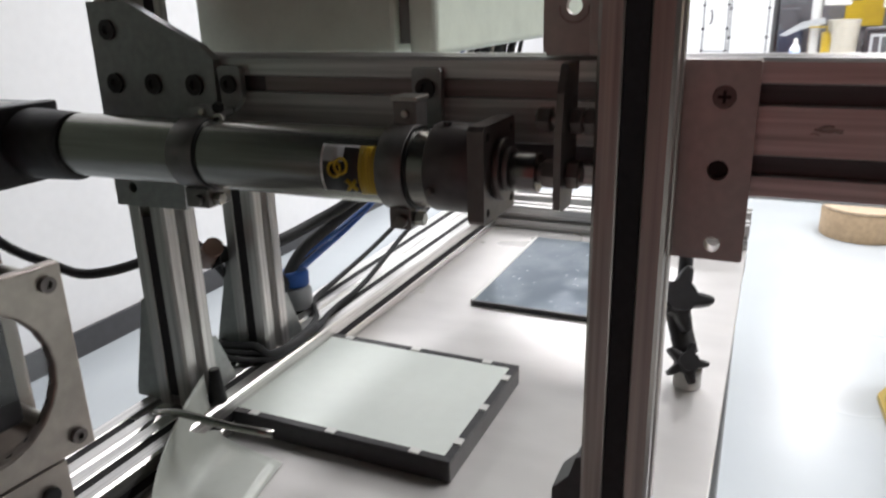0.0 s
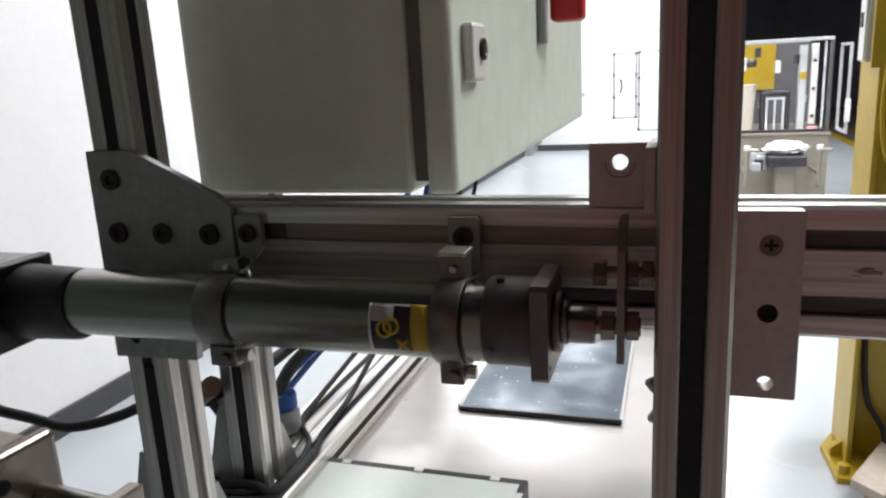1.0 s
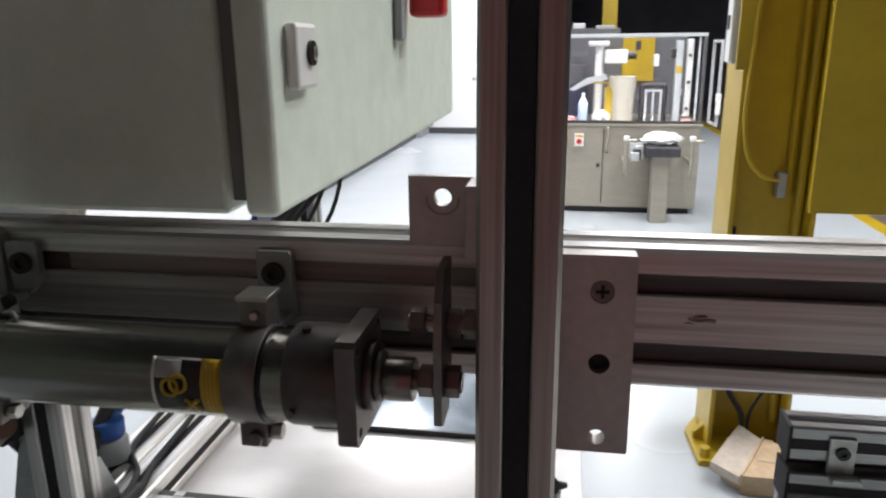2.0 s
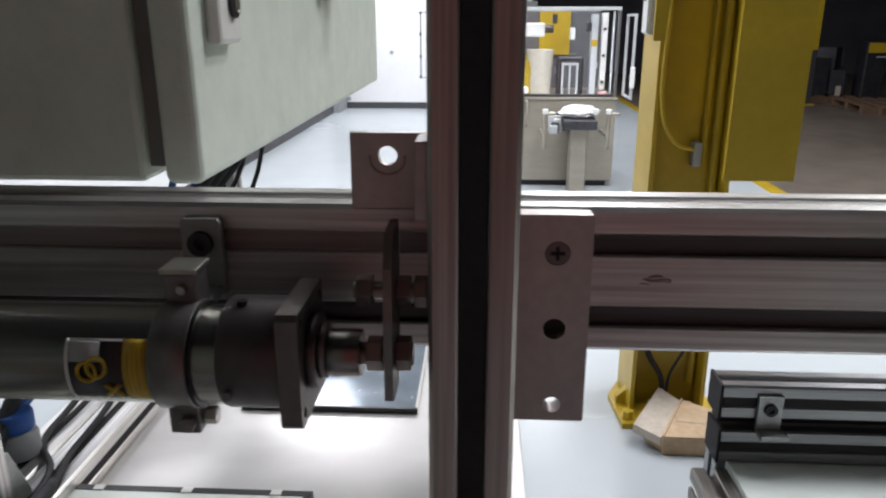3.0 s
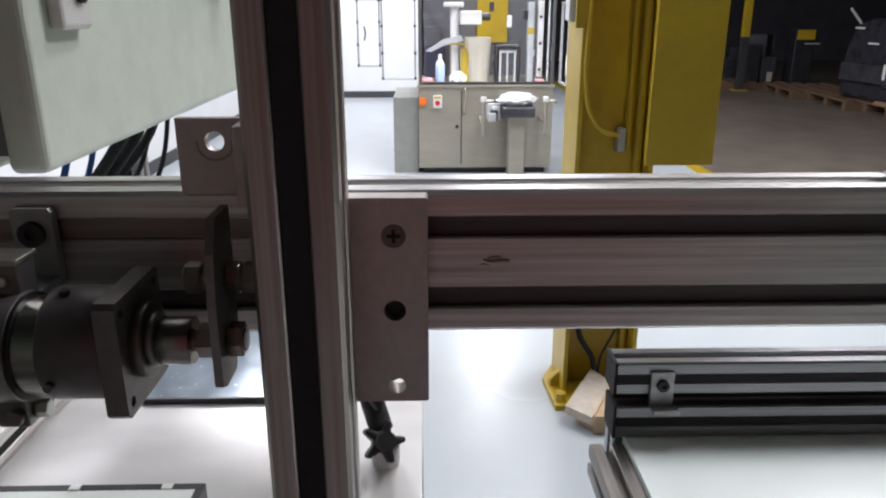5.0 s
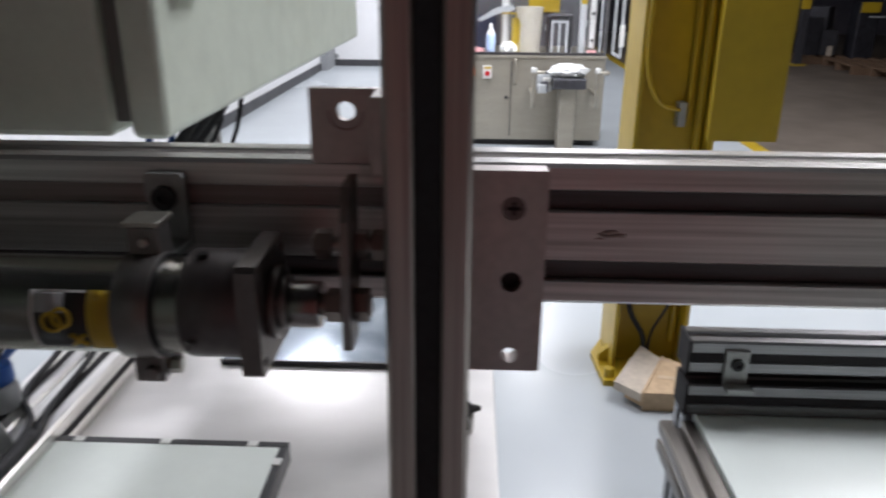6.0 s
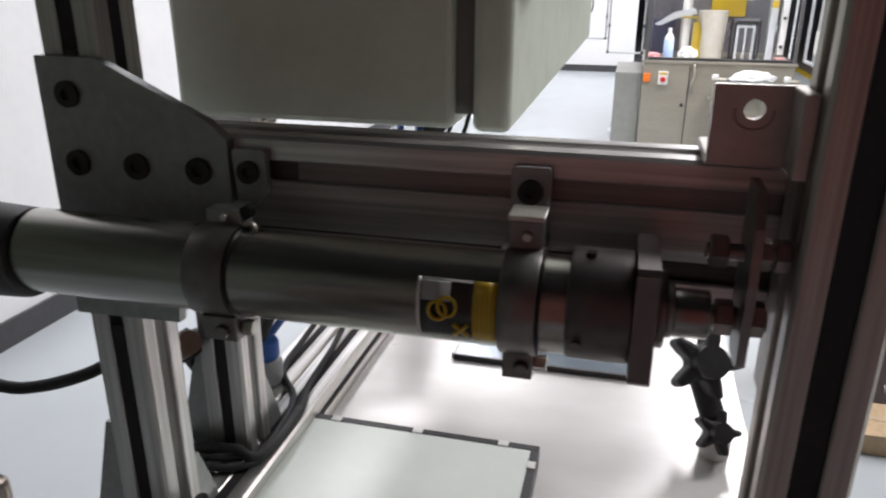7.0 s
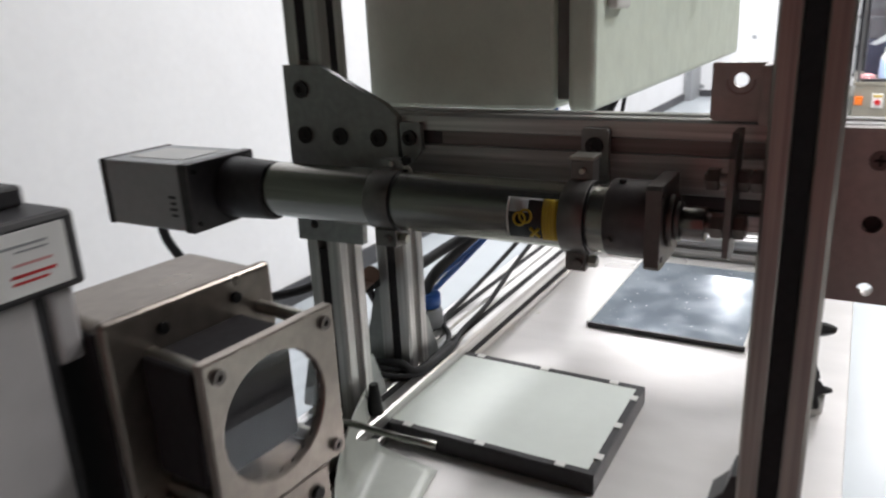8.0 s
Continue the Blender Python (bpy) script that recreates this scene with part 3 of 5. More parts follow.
LA, LB = math.radians(141), math.radians(212)
part("warning_label", wrap(-0.1765, -0.1395, LA, LB, AR + 0.0008), LABELB, tube, "black and yellow pinch warning label")
part("white_edge", wrap(-0.1772, -0.1756, LA, LB, AR + 0.0010), LABELW, tube)
part("white_edge", wrap(-0.1756, -0.1505, LA, LA + 0.05, AR + 0.0010), LABELW, tube)
part("yellow_stripe", wrap(-0.1500, -0.1390, LA, LB, AR + 0.0013), LABELY, tube, "yellow stripe")
part("white_field", wrap(-0.1750, -0.1610, LA + 0.06, math.radians(166), AR + 0.0013), GREYP, tube)
for k in range(4):
    part("printed_bar", wrap(-0.1478 + 0.0022 * k, -0.1472 + 0.0022 * k, LA + 0.15, LB - 0.15, AR + 0.0015, 8), LABELO, tube)


def on_tube(x, ang):
    return (x, AY + (AR + 0.0013) * math.cos(ang), AZ + (AR + 0.0013) * math.sin(ang))


def label_ring(cx, ca, rr):
    return sweep([on_tube(cx + rr * math.cos(k * math.tau / 14), ca + rr * math.sin(k * math.tau / 14) / AR) for k in range(15)], 0.0010, 6, 2)


part("symbol", label_ring(-0.1668, math.radians(177), 0.0044), LABELY, tube, "yellow gear symbol")
part("symbol", label_ring(-0.1622, math.radians(172), 0.0044), LABELY, tube)
for s in (-1, 1):
    part("cross_stroke", sweep([on_tube(-0.1555 + 0.0034 * q, math.radians(199) + s * q * 0.14) for q in (-1, 0, 1)], 0.0012, 6, 2), LABELY, tube)
gh = part("gear_head", cyl("x", (AY, AZ + 0.002), 0.0272, -0.107, -0.077, n=56, bev=0.002), GEARM, act, "brown-grey round gear head")
part("screw", cyl("y", (-0.1015, AZ - 0.008), 0.0022, AY - 0.0285, AY - 0.024, n=14), CLAMPM, gh)
part("screw", cyl("z", (-0.098, AY - 0.006), 0.0025, AZ + 0.027, AZ + 0.0305, n=14), BOLT, gh)
FY0, FY1, FZ0, FZ1 = -0.0735, -0.0195, 1.1005, 1.1575
c_ = 0.0025
sq = [(FY0 + c_, FZ0), (FY1 - c_, FZ0), (FY1, FZ0 + c_), (FY1, FZ1 - c_), (FY1 - c_, FZ1), (FY0 + c_, FZ1), (FY0, FZ1 - c_), (FY0, FZ0 + c_)]
fl = part("flange", flat(sq, [(y, z, 0.0026) for y in (FY0 + 0.0065, FY1 - 0.0065) for z in (FZ0 + 0.0065, FZ1 - 0.0065)], "x", -0.0772, -0.0672), FLANGEM, act, "square metal mounting flange")
part("boss", cyl("x", (AY, AZ + 0.003), 0.0185, -0.0672, -0.0625, n=40, bev=0.001), FLANGEM, fl)
part("boss_ring", cyl("x", (AY, AZ + 0.003), 0.0135, -0.0625, -0.0590, n=32, bev=0.001), CLAMPM, fl)
part("rod", cyl("x", (AY, 1.1280), 0.0117, -0.0590, -0.0430, n=48, bev=0.0008), RODM, act, "chromed push rod")
part("rod_thread", cyl("x", (AY, 1.1280), 0.0055, -0.0430, -0.0180, n=20), NUTM, act)
part("rod_nut", hexnut("x", (AY, 1.1280), 0.0085, -0.0405, -0.0325), NUTM, act)

# ---- sliding carriage ----
car = thing("sliding_carriage", (0.01, -0.035, 0.9), "sliding carriage with an upright slotted aluminium profile", "carriage")
UX0, UX1, UY0, UY1 = -0.0105, 0.0305, -0.0555, -0.0155
up = part("upright", profile("z", 0.9, 2.1, UX0, UX1, UY0, UY1, o=0.0135), UPRIGHT, car, "upright aluminium profile with a black slot")
part("slot_cover_or_shade", box(0.0036, 0.0164, UY0 + 0.0016, UY0 + 0.0032, 0.9, 2.1, 0.0004), MATTBLACK, up, "black slot cover strip")
sp = part("side_plate", flat([(-0.010, 1.0755), (0.0685, 1.0755), (0.0695, 1.0765), (0.0695, 1.189), (0.0685, 1.190), (-0.010, 1.190)],
          [(0.052, 1.170, 0.0064), (0.052, 1.129, 0.0058), (0.0525, 1.085, 0.0046)], "y", -0.0150, -0.0035), PLATE, car, "satin aluminium plate with three holes")
part("countersunk_screw", cyl("y", (0.052, 1.170), 0.0061, -0.0147, -0.006, n=28), FLANGEM, sp, "cross-head screw")
for w, h in ((0.0036, 0.0009), (0.0009, 0.0036)):
    part("cross_recess", box(0.052 - w, 0.052 + w, -0.0152, -0.0145, 1.170 - h, 1.170 + h, 0), BOLT, sp)
part("threaded_hole", cyl("y", (0.052, 1.129), 0.0056, -0.0085, -0.004, n=24), BOLT, sp)
part("glide_pad", box(-0.008, 0.066, -0.0034, -0.0003, 1.115, 1.186, 0.0005), BLACK, sp)
ab = part("angle_bracket", flat([(-0.050, 1.194), (-0.011, 1.194), (-0.011, 1.2305), (-0.050, 1.2305)], [(-0.032, 1.2195, 0.0047)], "y", -0.0195, -0.0140), PLATE, car, "metal angle bracket with one hole")
part("scuff_ring", sweep([(-0.032 + 0.0085 * math.cos(a), -0.0193, 1.2180 + 0.0075 * math.sin(a)) for a in (2.9, 3.5, 4.1, 4.71, 5.3, 5.9, 6.5)], 0.0006, 6, 4), GLUE, ab, "dark scuff below the hole")
part("bracket_foot", box(-0.050, -0.011, -0.0140, 0.034, 1.1915, 1.1958, 0.0008), PLATE, ab)
part("bracket_leg", box(-0.017, -0.0108, -0.045, -0.0196, 1.194, 1.2305, 0.0008), PLATE, ab)
tab = part("push_tab", flat([(-0.062, 1.111), (-0.056, 1.1085), (-0.038, 1.1085), (-0.028, 1.125), (-0.026, 1.19), (-0.050, 1.19), (-0.058, 1.175), (-0.062, 1.15)], [], "x", -0.0305, -0.0265), CLAMPM, car, "thin steel push tab")
part("bolt", cyl("x", (-0.040, 1.158), 0.004, -0.047, -0.0105, n=16), NUTM, tab)
for a, b in ((-0.0455, -0.0375), (-0.0260, -0.0195), (-0.0180, -0.0115)):
    part("nut", hexnut("x", (-0.040, 1.158), 0.0078, a, b), NUTM, tab)
part("nut", hexnut("x", (AY, 1.1285), 0.0085, -0.0262, -0.0190), NUTM, tab)
part("stop_block", flat([(-0.0300, 0.9), (-0.0108, 0.9), (-0.0108, 0.946), (-0.0150, 0.944), (-0.0190, 0.930), (-0.0300, 0.918)], [], "y", -0.05, -0.02), DARKM, car, "dark stop block with a sloping shoulder")

# ---- backlight panel ----
QX, QY, HX, HY, PT = -0.2595, 0.123, 0.1195, 0.093, 0.857
pan = thing("backlight_panel", (QX, QY, TZ), "flat backlight with a black frame and pale diffuser on the table", "light panel")
part("case", box(QX - HX, QX + HX, QY - HY, QY + HY, TZ + 0.0003, PT - 0.002, 0.001), BLACK, pan, "black shallow case")
fw = 0.0078
for x0, x1, y0, y1 in ((-HX, HX, -HY, -HY + fw), (-HX, HX, HY - fw, HY), (-HX, -HX + fw, -HY + fw, HY - fw), (HX - fw, HX, -HY + fw, HY - fw)):
    part("frame_bar", box(QX + x0, QX + x1, QY + y0, QY + y1, PT - 0.002, PT, 0.0004), BLACK, pan)
part("diffuser", box(QX - HX + fw, QX + HX - fw, QY - HY + fw, QY + HY - fw, PT - 0.0022, PT - 0.0006, 0.0003), DIFFUSER, pan, "pale opal diffuser sheet")
for u in (-0.085, 0.0, 0.085):
    for s in (-1, 1):
        part("clip", box(QX + u - 0.005, QX + u + 0.005, QY + s * (HY - 0.0045) - 0.0038, QY + s * (HY - 0.0045) + 0.0038, PT - 0.0004, PT + 0.001, 0.0004), WHITEP, pan)
for v in (-0.062, 0.0, 0.062):
    for s in (-1, 1):
        part("clip", box(QX + s * (HX - 0.0045) - 0.0038, QX + s * (HX - 0.0045) + 0.0038, QY + v - 0.005, QY + v + 0.005, PT - 0.0004, PT + 0.001, 0.0004), WHITEP, pan)

# ---- filmed glass plate ----
gp = thing("glass_plate", (-0.162, 0.55, TZ), "mirror-like glass plate with a scratched film on the table", "glass plate")
part("sheet", box(-0.266, -0.0605, 0.4025, 0.700, TZ + 0.0003, TZ + 0.0065, 0.0008), FILM, gp, "mirror-like sheet with scratched film")
part("dark_edge", box(-0.2675, -0.0575, 0.3985, 0.4022, TZ + 0.0003, TZ + 0.0068, 0.0004), DARKM, gp, "dark front edge")
part("bright_edge", box(-0.0603, -0.0575, 0.4025, 0.700, TZ + 0.0003, TZ + 0.0068, 0.0004), WHITEP, gp, "pale strip along the plate edge")
# White strip paints the bright reflection of the left bevel.
part("bright_edge", box(-0.2710, -0.2662, 0.4025, 0.700, TZ + 0.0003, TZ + 0.0070, 0.0006), WHITEP, gp)

# ---- star knobs ----
kn = thing("knob_clamp", (0.012, 0.28, TZ), "black clamp with two star-shaped knobs on the table", "clamp")


def star(c, r, t, euler, phase=-0.09):
    """A five-pointed hand knob of radius r and thickness t about c, its face turned by euler degrees."""
    pts = []
    for k in range(50):
        a = k * math.tau / 50
        q = r * (0.46 + 0.54 * (0.5 + 0.5 * math.cos(5 * a)) ** 2.0)
        pts.append((q * math.cos(a + phase), q * math.sin(a + phase)))
    b = flat(pts, [], "z", -t / 2, t / 2)
    edges = [e for e in b.edges if len(e.link_faces) == 2 and e.calc_face_angle(0) > 1.0]
    bmesh.ops.bevel(b, geom=edges, offset=t * 0.16, segments=2, affect="EDGES", profile=0.5)
    cyl("z", (0, 0), r * 0.42, t / 2 - 0.001, t * 0.95, b, n=24)
    bmesh.ops.transform(b, verts=b.verts, matrix=pose(*c, *euler))
    return b


part("star_knob", star((0.006, 0.295, 0.924), 0.038, 0.024, (58, 0, 20), -0.09), BLACK, kn, "black five-pointed knob")
part("star_knob", star((0.0225, 0.268, 0.8655), 0.0235, 0.018, (58, 0, 20), -0.09), BLACK, kn)
part("stem", sweep([(0.000, 0.318, 0.925), (0.003, 0.312, 0.913), (0.011, 0.298, 0.893), (0.021, 0.281, 0.870)], 0.0122, 20), BLACK, kn, "black cylinder between the knobs")
part("pivot", cyl("z", (0.009, 0.330), 0.0075, 0.90, 1.03, n=20), DARKM, kn, "dark grey upright pin")
part("foot", cyl("z", (0.0245, 0.278), 0.0145, TZ, 0.8575, n=28, bev=0.002), WHITEP, kn, "pale round foot")

# ---- camera housing at the table's near corner ----
lh = thing("camera_housing", (-0.27, -0.278, TZ), "bronze-grey camera housing with a round window on a stand", "housing")
part("body", box(-0.338, -0.274, -0.330, -0.226, 1.002, 1.130, 0.005, seg=3), BRONZED, lh, "bronze-grey box with rounded edges")
part("body_lip", box(-0.2745, -0.2670, -0.333, -0.223, 0.999, 1.133, 0.003, seg=3), BRONZED, lh)
part("stand", box(-0.325, -0.28, -0.31, -0.25, TZ, 1.006, 0.002), DARKM, lh)
cy_, cz_ = -0.274, 1.070
fp = flat([(-0.3165, 1.0225), (-0.2275, 1.0225), (-0.2265, 1.0235), (-0.2265, 1.1155), (-0.2275, 1.1165), (-0.3165, 1.1165)], [(cy_, cz_, 0.0355)], "x", -0.2235, -0.2165)
bmesh.ops.bevel(fp, geom=[e for e in fp.edges if len(e.link_faces) == 2 and e.calc_face_angle(0) > 1.0], offset=0.0011, segments=2, affect="EDGES", profile=0.5)
pl = part("front_plate", fp, BRONZE, lh, "square front plate with a round opening")
wg = part("window_glass", cyl("x", (cy_, cz_), 0.0354, -0.2218, -0.2203, n=48), CLEAR, pl, "clear round glass window")
wg.visible_shadow = False
part("lens_block", box(-0.267, -0.2285, -0.316, -0.250, 1.043, 1.110, 0.003, seg=3), MATTBLACK, lh, "dark lens block behind the window")
part("shelf", box(-0.267, -0.2238, -0.316, -0.228, 1.0225, 1.0275, 0.001), BRONZE, lh)
lp = part("lower_plate", flat([(-0.305, 0.93), (-0.2425, 0.93), (-0.2425, 1.0215), (-0.305, 1.0215)], [], "x", -0.2235, -0.2168), BRONZE, lh, "lower front plate")
part("screw", cyl("x", (-0.2535, 1.009), 0.0044, -0.2168, -0.2138, n=18, bev=0.0008), BOLT, lp)
for y in (-0.252, -0.30):
    part("screw", cyl("x", (y, 1.120), 0.0035, -0.2670, -0.2645, n=16, bev=0.0008), BOLT, lh)
for y in (-0.3085, -0.2350):
    for z in (1.031, 1.108):
        part("spacer", cyl("x", (y, z), 0.0042, -0.2675, -0.2235, n=16), ZINC, lh)
        part("screw", socket_screw("x", (y, z), 0.0038, -0.2140, -0.2165), FLANGEM, pl)
# Black sheet puts the shade of the box's near side into colour.
part("side_shade", box(-0.336, -0.276, -0.3325, -0.3305, 1.004, 1.126, 0.0008), MATTBLACK, lh, "black sheet standing for the shade on the box side")
lh.location += Vector((0.003, -0.005, 0.001))
lh.rotation_euler.z = radians(-5)

# ---- sensor block ----
sb = thing("sensor_block", (-0.33, -0.365, TZ), "pale sensor block with a black top and printed label", "sensor")
part("body", box(-0.3846, -0.284, -0.3957, -0.3558, TZ, 1.1545, 0.003), SENSORM, sb, "pale grey body")
part("upper_body", box(-0.3846, -0.284, -0.3498, -0.3362, 1.1147, 1.1545, 0.003), SENSORM, sb)
part("dark_groove", box(-0.380, -0.287, -0.3557, -0.3499, TZ + 0.02, 1.1545, 0), BLACK, sb)
part("top", box(-0.389, -0.2775, -0.399, -0.3328, 1.1538, 1.1912, 0.003), BLACK, sb, "black top cover")
part("upper_step", box(-0.376, -0.304, -0.394, -0.3388, 1.1912, 1.2014, 0.002), BLACK, sb)
sl = part("label", box(-0.2776, -0.2768, -0.395, -0.3395, 1.158, 1.187, 0.0002), LABELW, sb, "white printed label")
for z, y0, y1, h_, m_ in ((1.1800, -0.372, -0.349, 0.0012, GREYM), (1.1775, -0.364, -0.349, 0.0009, GREYM), (1.1715, -0.366, -0.348, 0.0012, PINK), (1.1665, -0.368, -0.347, 0.0014, REDP), (1.1635, -0.368, -0.351, 0.0012, REDP), (1.1840, -0.392, -0.378, 0.0010, GREYM)):
    part("print_bar", box(-0.2769, -0.2765, y0, y1, z, z + h_, 0), m_, sl)
part("bracket_arm", box(-0.329, -0.312, -0.36, -0.3473, 1.2014, 1.252, 0.002), BLACK, sb)

# ---- control cabinet ----
cab = thing("control_cabinet", (-0.265, 0.45, 1.187), "light grey steel control cabinet hung above the beam", "cabinet")
part("body", box(-0.385, -0.193, 0.068, 0.839, 1.1855, 1.95, 0.004), CABINET, cab, "light grey enamelled body")
part("gasket", box(-0.1932, -0.1795, 0.076, 0.834, 1.194, 1.943, 0.001), GASKET, cab, "dark door gasket")
dr = part("door", box(-0.180, -0.156, 0.063, 0.846, 1.185, 1.955, 0.006, seg=4), CABINET, cab, "light grey cabinet door, closed")
lk = part("lock", box(-0.1562, -0.147, 0.092, 0.134, 1.267, 1.311, 0.003), WHITEP, dr, "pale lock plate")
part("lock_cylinder", cyl("x", (0.1185, 1.291), 0.0085, -0.147, -0.1445, n=24), BOLT, lk)
part("lock_ring", sweep([(-0.1446, 0.1185 + 0.006 * math.cos(a), 1.291 + 0.006 * math.sin(a)) for a in (-1.2, -0.6, 0.0, 0.6, 1.2)], 0.0009, 6, 3), ZINC, lk)
part("lock_slot", box(-0.1446, -0.1436, 0.1165, 0.1190, 1.2865, 1.2955, 0), ZINC, lk)
part("key_hole", cyl("x", (0.182, 1.348), 0.004, -0.1562, -0.1552, n=16), BOLT, dr)
sw = part("main_switch", cyl("x", (0.481, 1.40), 0.046, -0.1562, -0.149, n=32), GREYP, dr, "isolator switch with a red handle")
part("red_handle", box(-0.149, -0.109, 0.463, 0.499, 1.326, 1.45, 0.006), REDP, sw, "red rotary handle")
part("grey_lever", box(-0.1562, -0.146, 0.415, 0.434, 1.300, 1.42, 0.003), GREYM, dr, "narrow grey lever")
for hy in (0.55, 0.61, 0.67):
    part("gland", cyl("z", (-0.30, hy), 0.013, 1.168, 1.191, n=16), BLACK, cab)


# ---- cables ----
def cable(name, pts, r, m_, label):
    return solo(name, sweep(pts, r), m_, label, "cable", "machine cables")


cable("motor_cable", [(-0.548, -0.07, 1.0950), (-0.552, -0.062, 1.065), (-0.556, -0.03, 1.022), (-0.543, 0.0, 0.996), (-0.507, 0.01, 0.986), (-0.46, 0.03, 0.996), (-0.438, 0.065, 1.01), (-0.437, 0.10, 0.985), (-0.45, 0.17, 0.90), (-0.445, 0.22, RZ + 0.005)], 0.0048, RUBBER, "black motor cable hanging in a loop")
cable("power_cable", [(-0.30, 0.55, 1.17), (-0.315, 0.545, 1.12), (-0.355, 0.48, 1.05), (-0.405, 0.36, 0.99), (-0.432, 0.29, 0.968), (-0.437, 0.20, 0.965), (-0.44, 0.108, 0.982)], 0.0072, RUBBER, "thick black hose from the cabinet to the brown fitting")
cable("power_cable", [(-0.30, 0.61, 1.17), (-0.32, 0.60, 1.11), (-0.37, 0.50, 1.03), (-0.415, 0.37, 0.975), (-0.432, 0.30, 0.95), (-0.437, 0.255, 0.935), (-0.44, 0.215, 0.90), (-0.442, 0.19, RZ + 0.008)], 0.0075, RUBBER, "thick black cable dropping from the cabinet to the rail")
cable("power_cable", [(-0.30, 0.67, 1.17), (-0.325, 0.655, 1.10), (-0.385, 0.53, 1.01), (-0.428, 0.38, 0.955), (-0.446, 0.30, 0.93), (-0.452, 0.25, 0.91), (-0.458, 0.20, RZ - 0.01)], 0.006, RUBBER, "black cable dropping from the cabinet to the rail")
cable("signal_cable", [(-0.32, 0.69, 1.17), (-0.34, 0.66, 1.06), (-0.40, 0.52, 0.945), (-0.425, 0.43, 0.898), (-0.43, 0.32, RZ + 0.008), (-0.425, 0.26, RZ + 0.0035), (-0.392, 0.215, RZ + 0.0038), (-0.3805, 0.165, RZ + 0.0035), (-0.3815, 0.118, RZ + 0.0045), (-0.402, 0.1015, RZ + 0.0075), (-0.436, 0.094, RZ + 0.006), (-0.462, 0.075, RZ - 0.012)], 0.0034, RUBBER, "thin black cable lying along the rail")
cable("signal_cable", [(-0.31, 0.74, 1.17), (-0.33, 0.70, 1.04), (-0.385, 0.58, 0.945), (-0.40, 0.46, 0.902), (-0.398, 0.38, 0.882), (-0.393, 0.32, RZ + 0.0035), (-0.386, 0.24, RZ + 0.0035), (-0.3735, 0.185, RZ + 0.0035), (-0.3735, 0.120, RZ + 0.0040), (-0.393, 0.094, RZ + 0.0040), (-0.432, 0.086, RZ + 0.0042), (-0.463, 0.066, RZ - 0.010)], 0.0034, RUBBER, "thin black cable lying along the rail")
cable("air_hose", [(-0.35, 0.52, 1.17), (-0.37, 0.48, 1.06), (-0.41, 0.41, 0.975), (-0.43, 0.355, 0.940), (-0.433, 0.29, 0.926), (-0.436, 0.245, 0.915)], 0.0042, BLUE, "blue air hose beside the post")
cable("air_hose", [(-0.33, 0.54, 1.17), (-0.35, 0.51, 1.07), (-0.395, 0.44, 0.99), (-0.422, 0.38, 0.957), (-0.430, 0.32, 0.942), (-0.438, 0.262, 0.93), (-0.440, 0.245, 0.918)], 0.0036, BLUE, "blue air hose beside the post")
cable("power_cable", [(-0.456, 0.165, RZ - 0.012), (-0.452, 0.12, RZ + 0.004), (-0.440, 0.104, RZ + 0.010), (-0.415, 0.107, RZ + 0.012), (-0.396, 0.108, RZ + 0.0135), (-0.379, 0.108, RZ + 0.008), (-0.3715, 0.135, RZ + 0.0075), (-0.3735, 0.19, RZ + 0.0075)], 0.0046, RUBBER, "black cable looped round the foot of the post")
reg = thing("air_regulator", (-0.436, 0.24, RZ), "small blue-grey air regulator beside the post", "regulator")
part("bowl", cyl("z", (-0.436, 0.24), 0.019, RZ, RZ + 0.03, bev=0.006), GREYM, reg, "rounded grey bowl")
part("cap", cyl("z", (-0.436, 0.24), 0.017, RZ + 0.03, RZ + 0.05, bev=0.003), BLUE, reg, "blue cap")
fit_ = thing("hose_fitting", (-0.44, 0.09, 0.985), "brown hose fitting on the post", "fitting")
part("body", sweep([(-0.44, 0.10, 0.978), (-0.425, 0.085, 0.99), (-0.405, 0.075, 1.005)], 0.0095, 14, 3), FITM, fit_)
part("nut", hexnut("y", (-0.43, 0.985), 0.014, 0.095, 0.108), BOLT, fit_)

# ---- curled sheet and rod at the rail ----
def bend(p, q, r, u):
    """The point at u on the smooth arc from p over q to r."""
    p, q, r = Vector(p), Vector(q), Vector(r)
    return p * (2 * u - 1) * (u - 1) + q * 4 * u * (1 - u) + r * u * (2 * u - 1)


bm = bmesh.new()
nu_, nv_ = 18, 12
lay = []
for off in (0.0, 0.0011):
    g = []
    for a in range(nu_ + 1):
        u = a / nu_
        rim = bend((-0.379, 0.011, 0.903), (-0.350, -0.080, 0.874), (-0.306, -0.140, 0.842), u)
        fold = bend((-0.3655, 0.012, 0.8362), (-0.332, -0.078, 0.8362), (-0.286, -0.145, 0.8362), u)
        row = []
        for b in range(nv_ + 1):
            v = b / nv_
            if v < 0.6:
                w = v / 0.6
                p = rim.lerp(fold, w) - Vector((0.010, 0.004, 0)) * math.sin(math.pi * w) * (0.4 + 0.6 * u)
            else:
                p = fold + Vector((0.075, -0.012, 0)) * ((v - 0.6) / 0.4) * (1 - 0.35 * u)
            row.append(bm.verts.new(p + Vector((0.7 * off, 0, off))))
        g.append(row)
    lay.append(g)
for g in lay:
    for a in range(nu_):
        for b in range(nv_):
            bm.faces.new((g[a][b], g[a + 1][b], g[a + 1][b + 1], g[a][b + 1])).smooth = True
for a in range(nu_):
    for b in (0, nv_):
        bm.faces.new((lay[0][a][b], lay[0][a + 1][b], lay[1][a + 1][b], lay[1][a][b]))
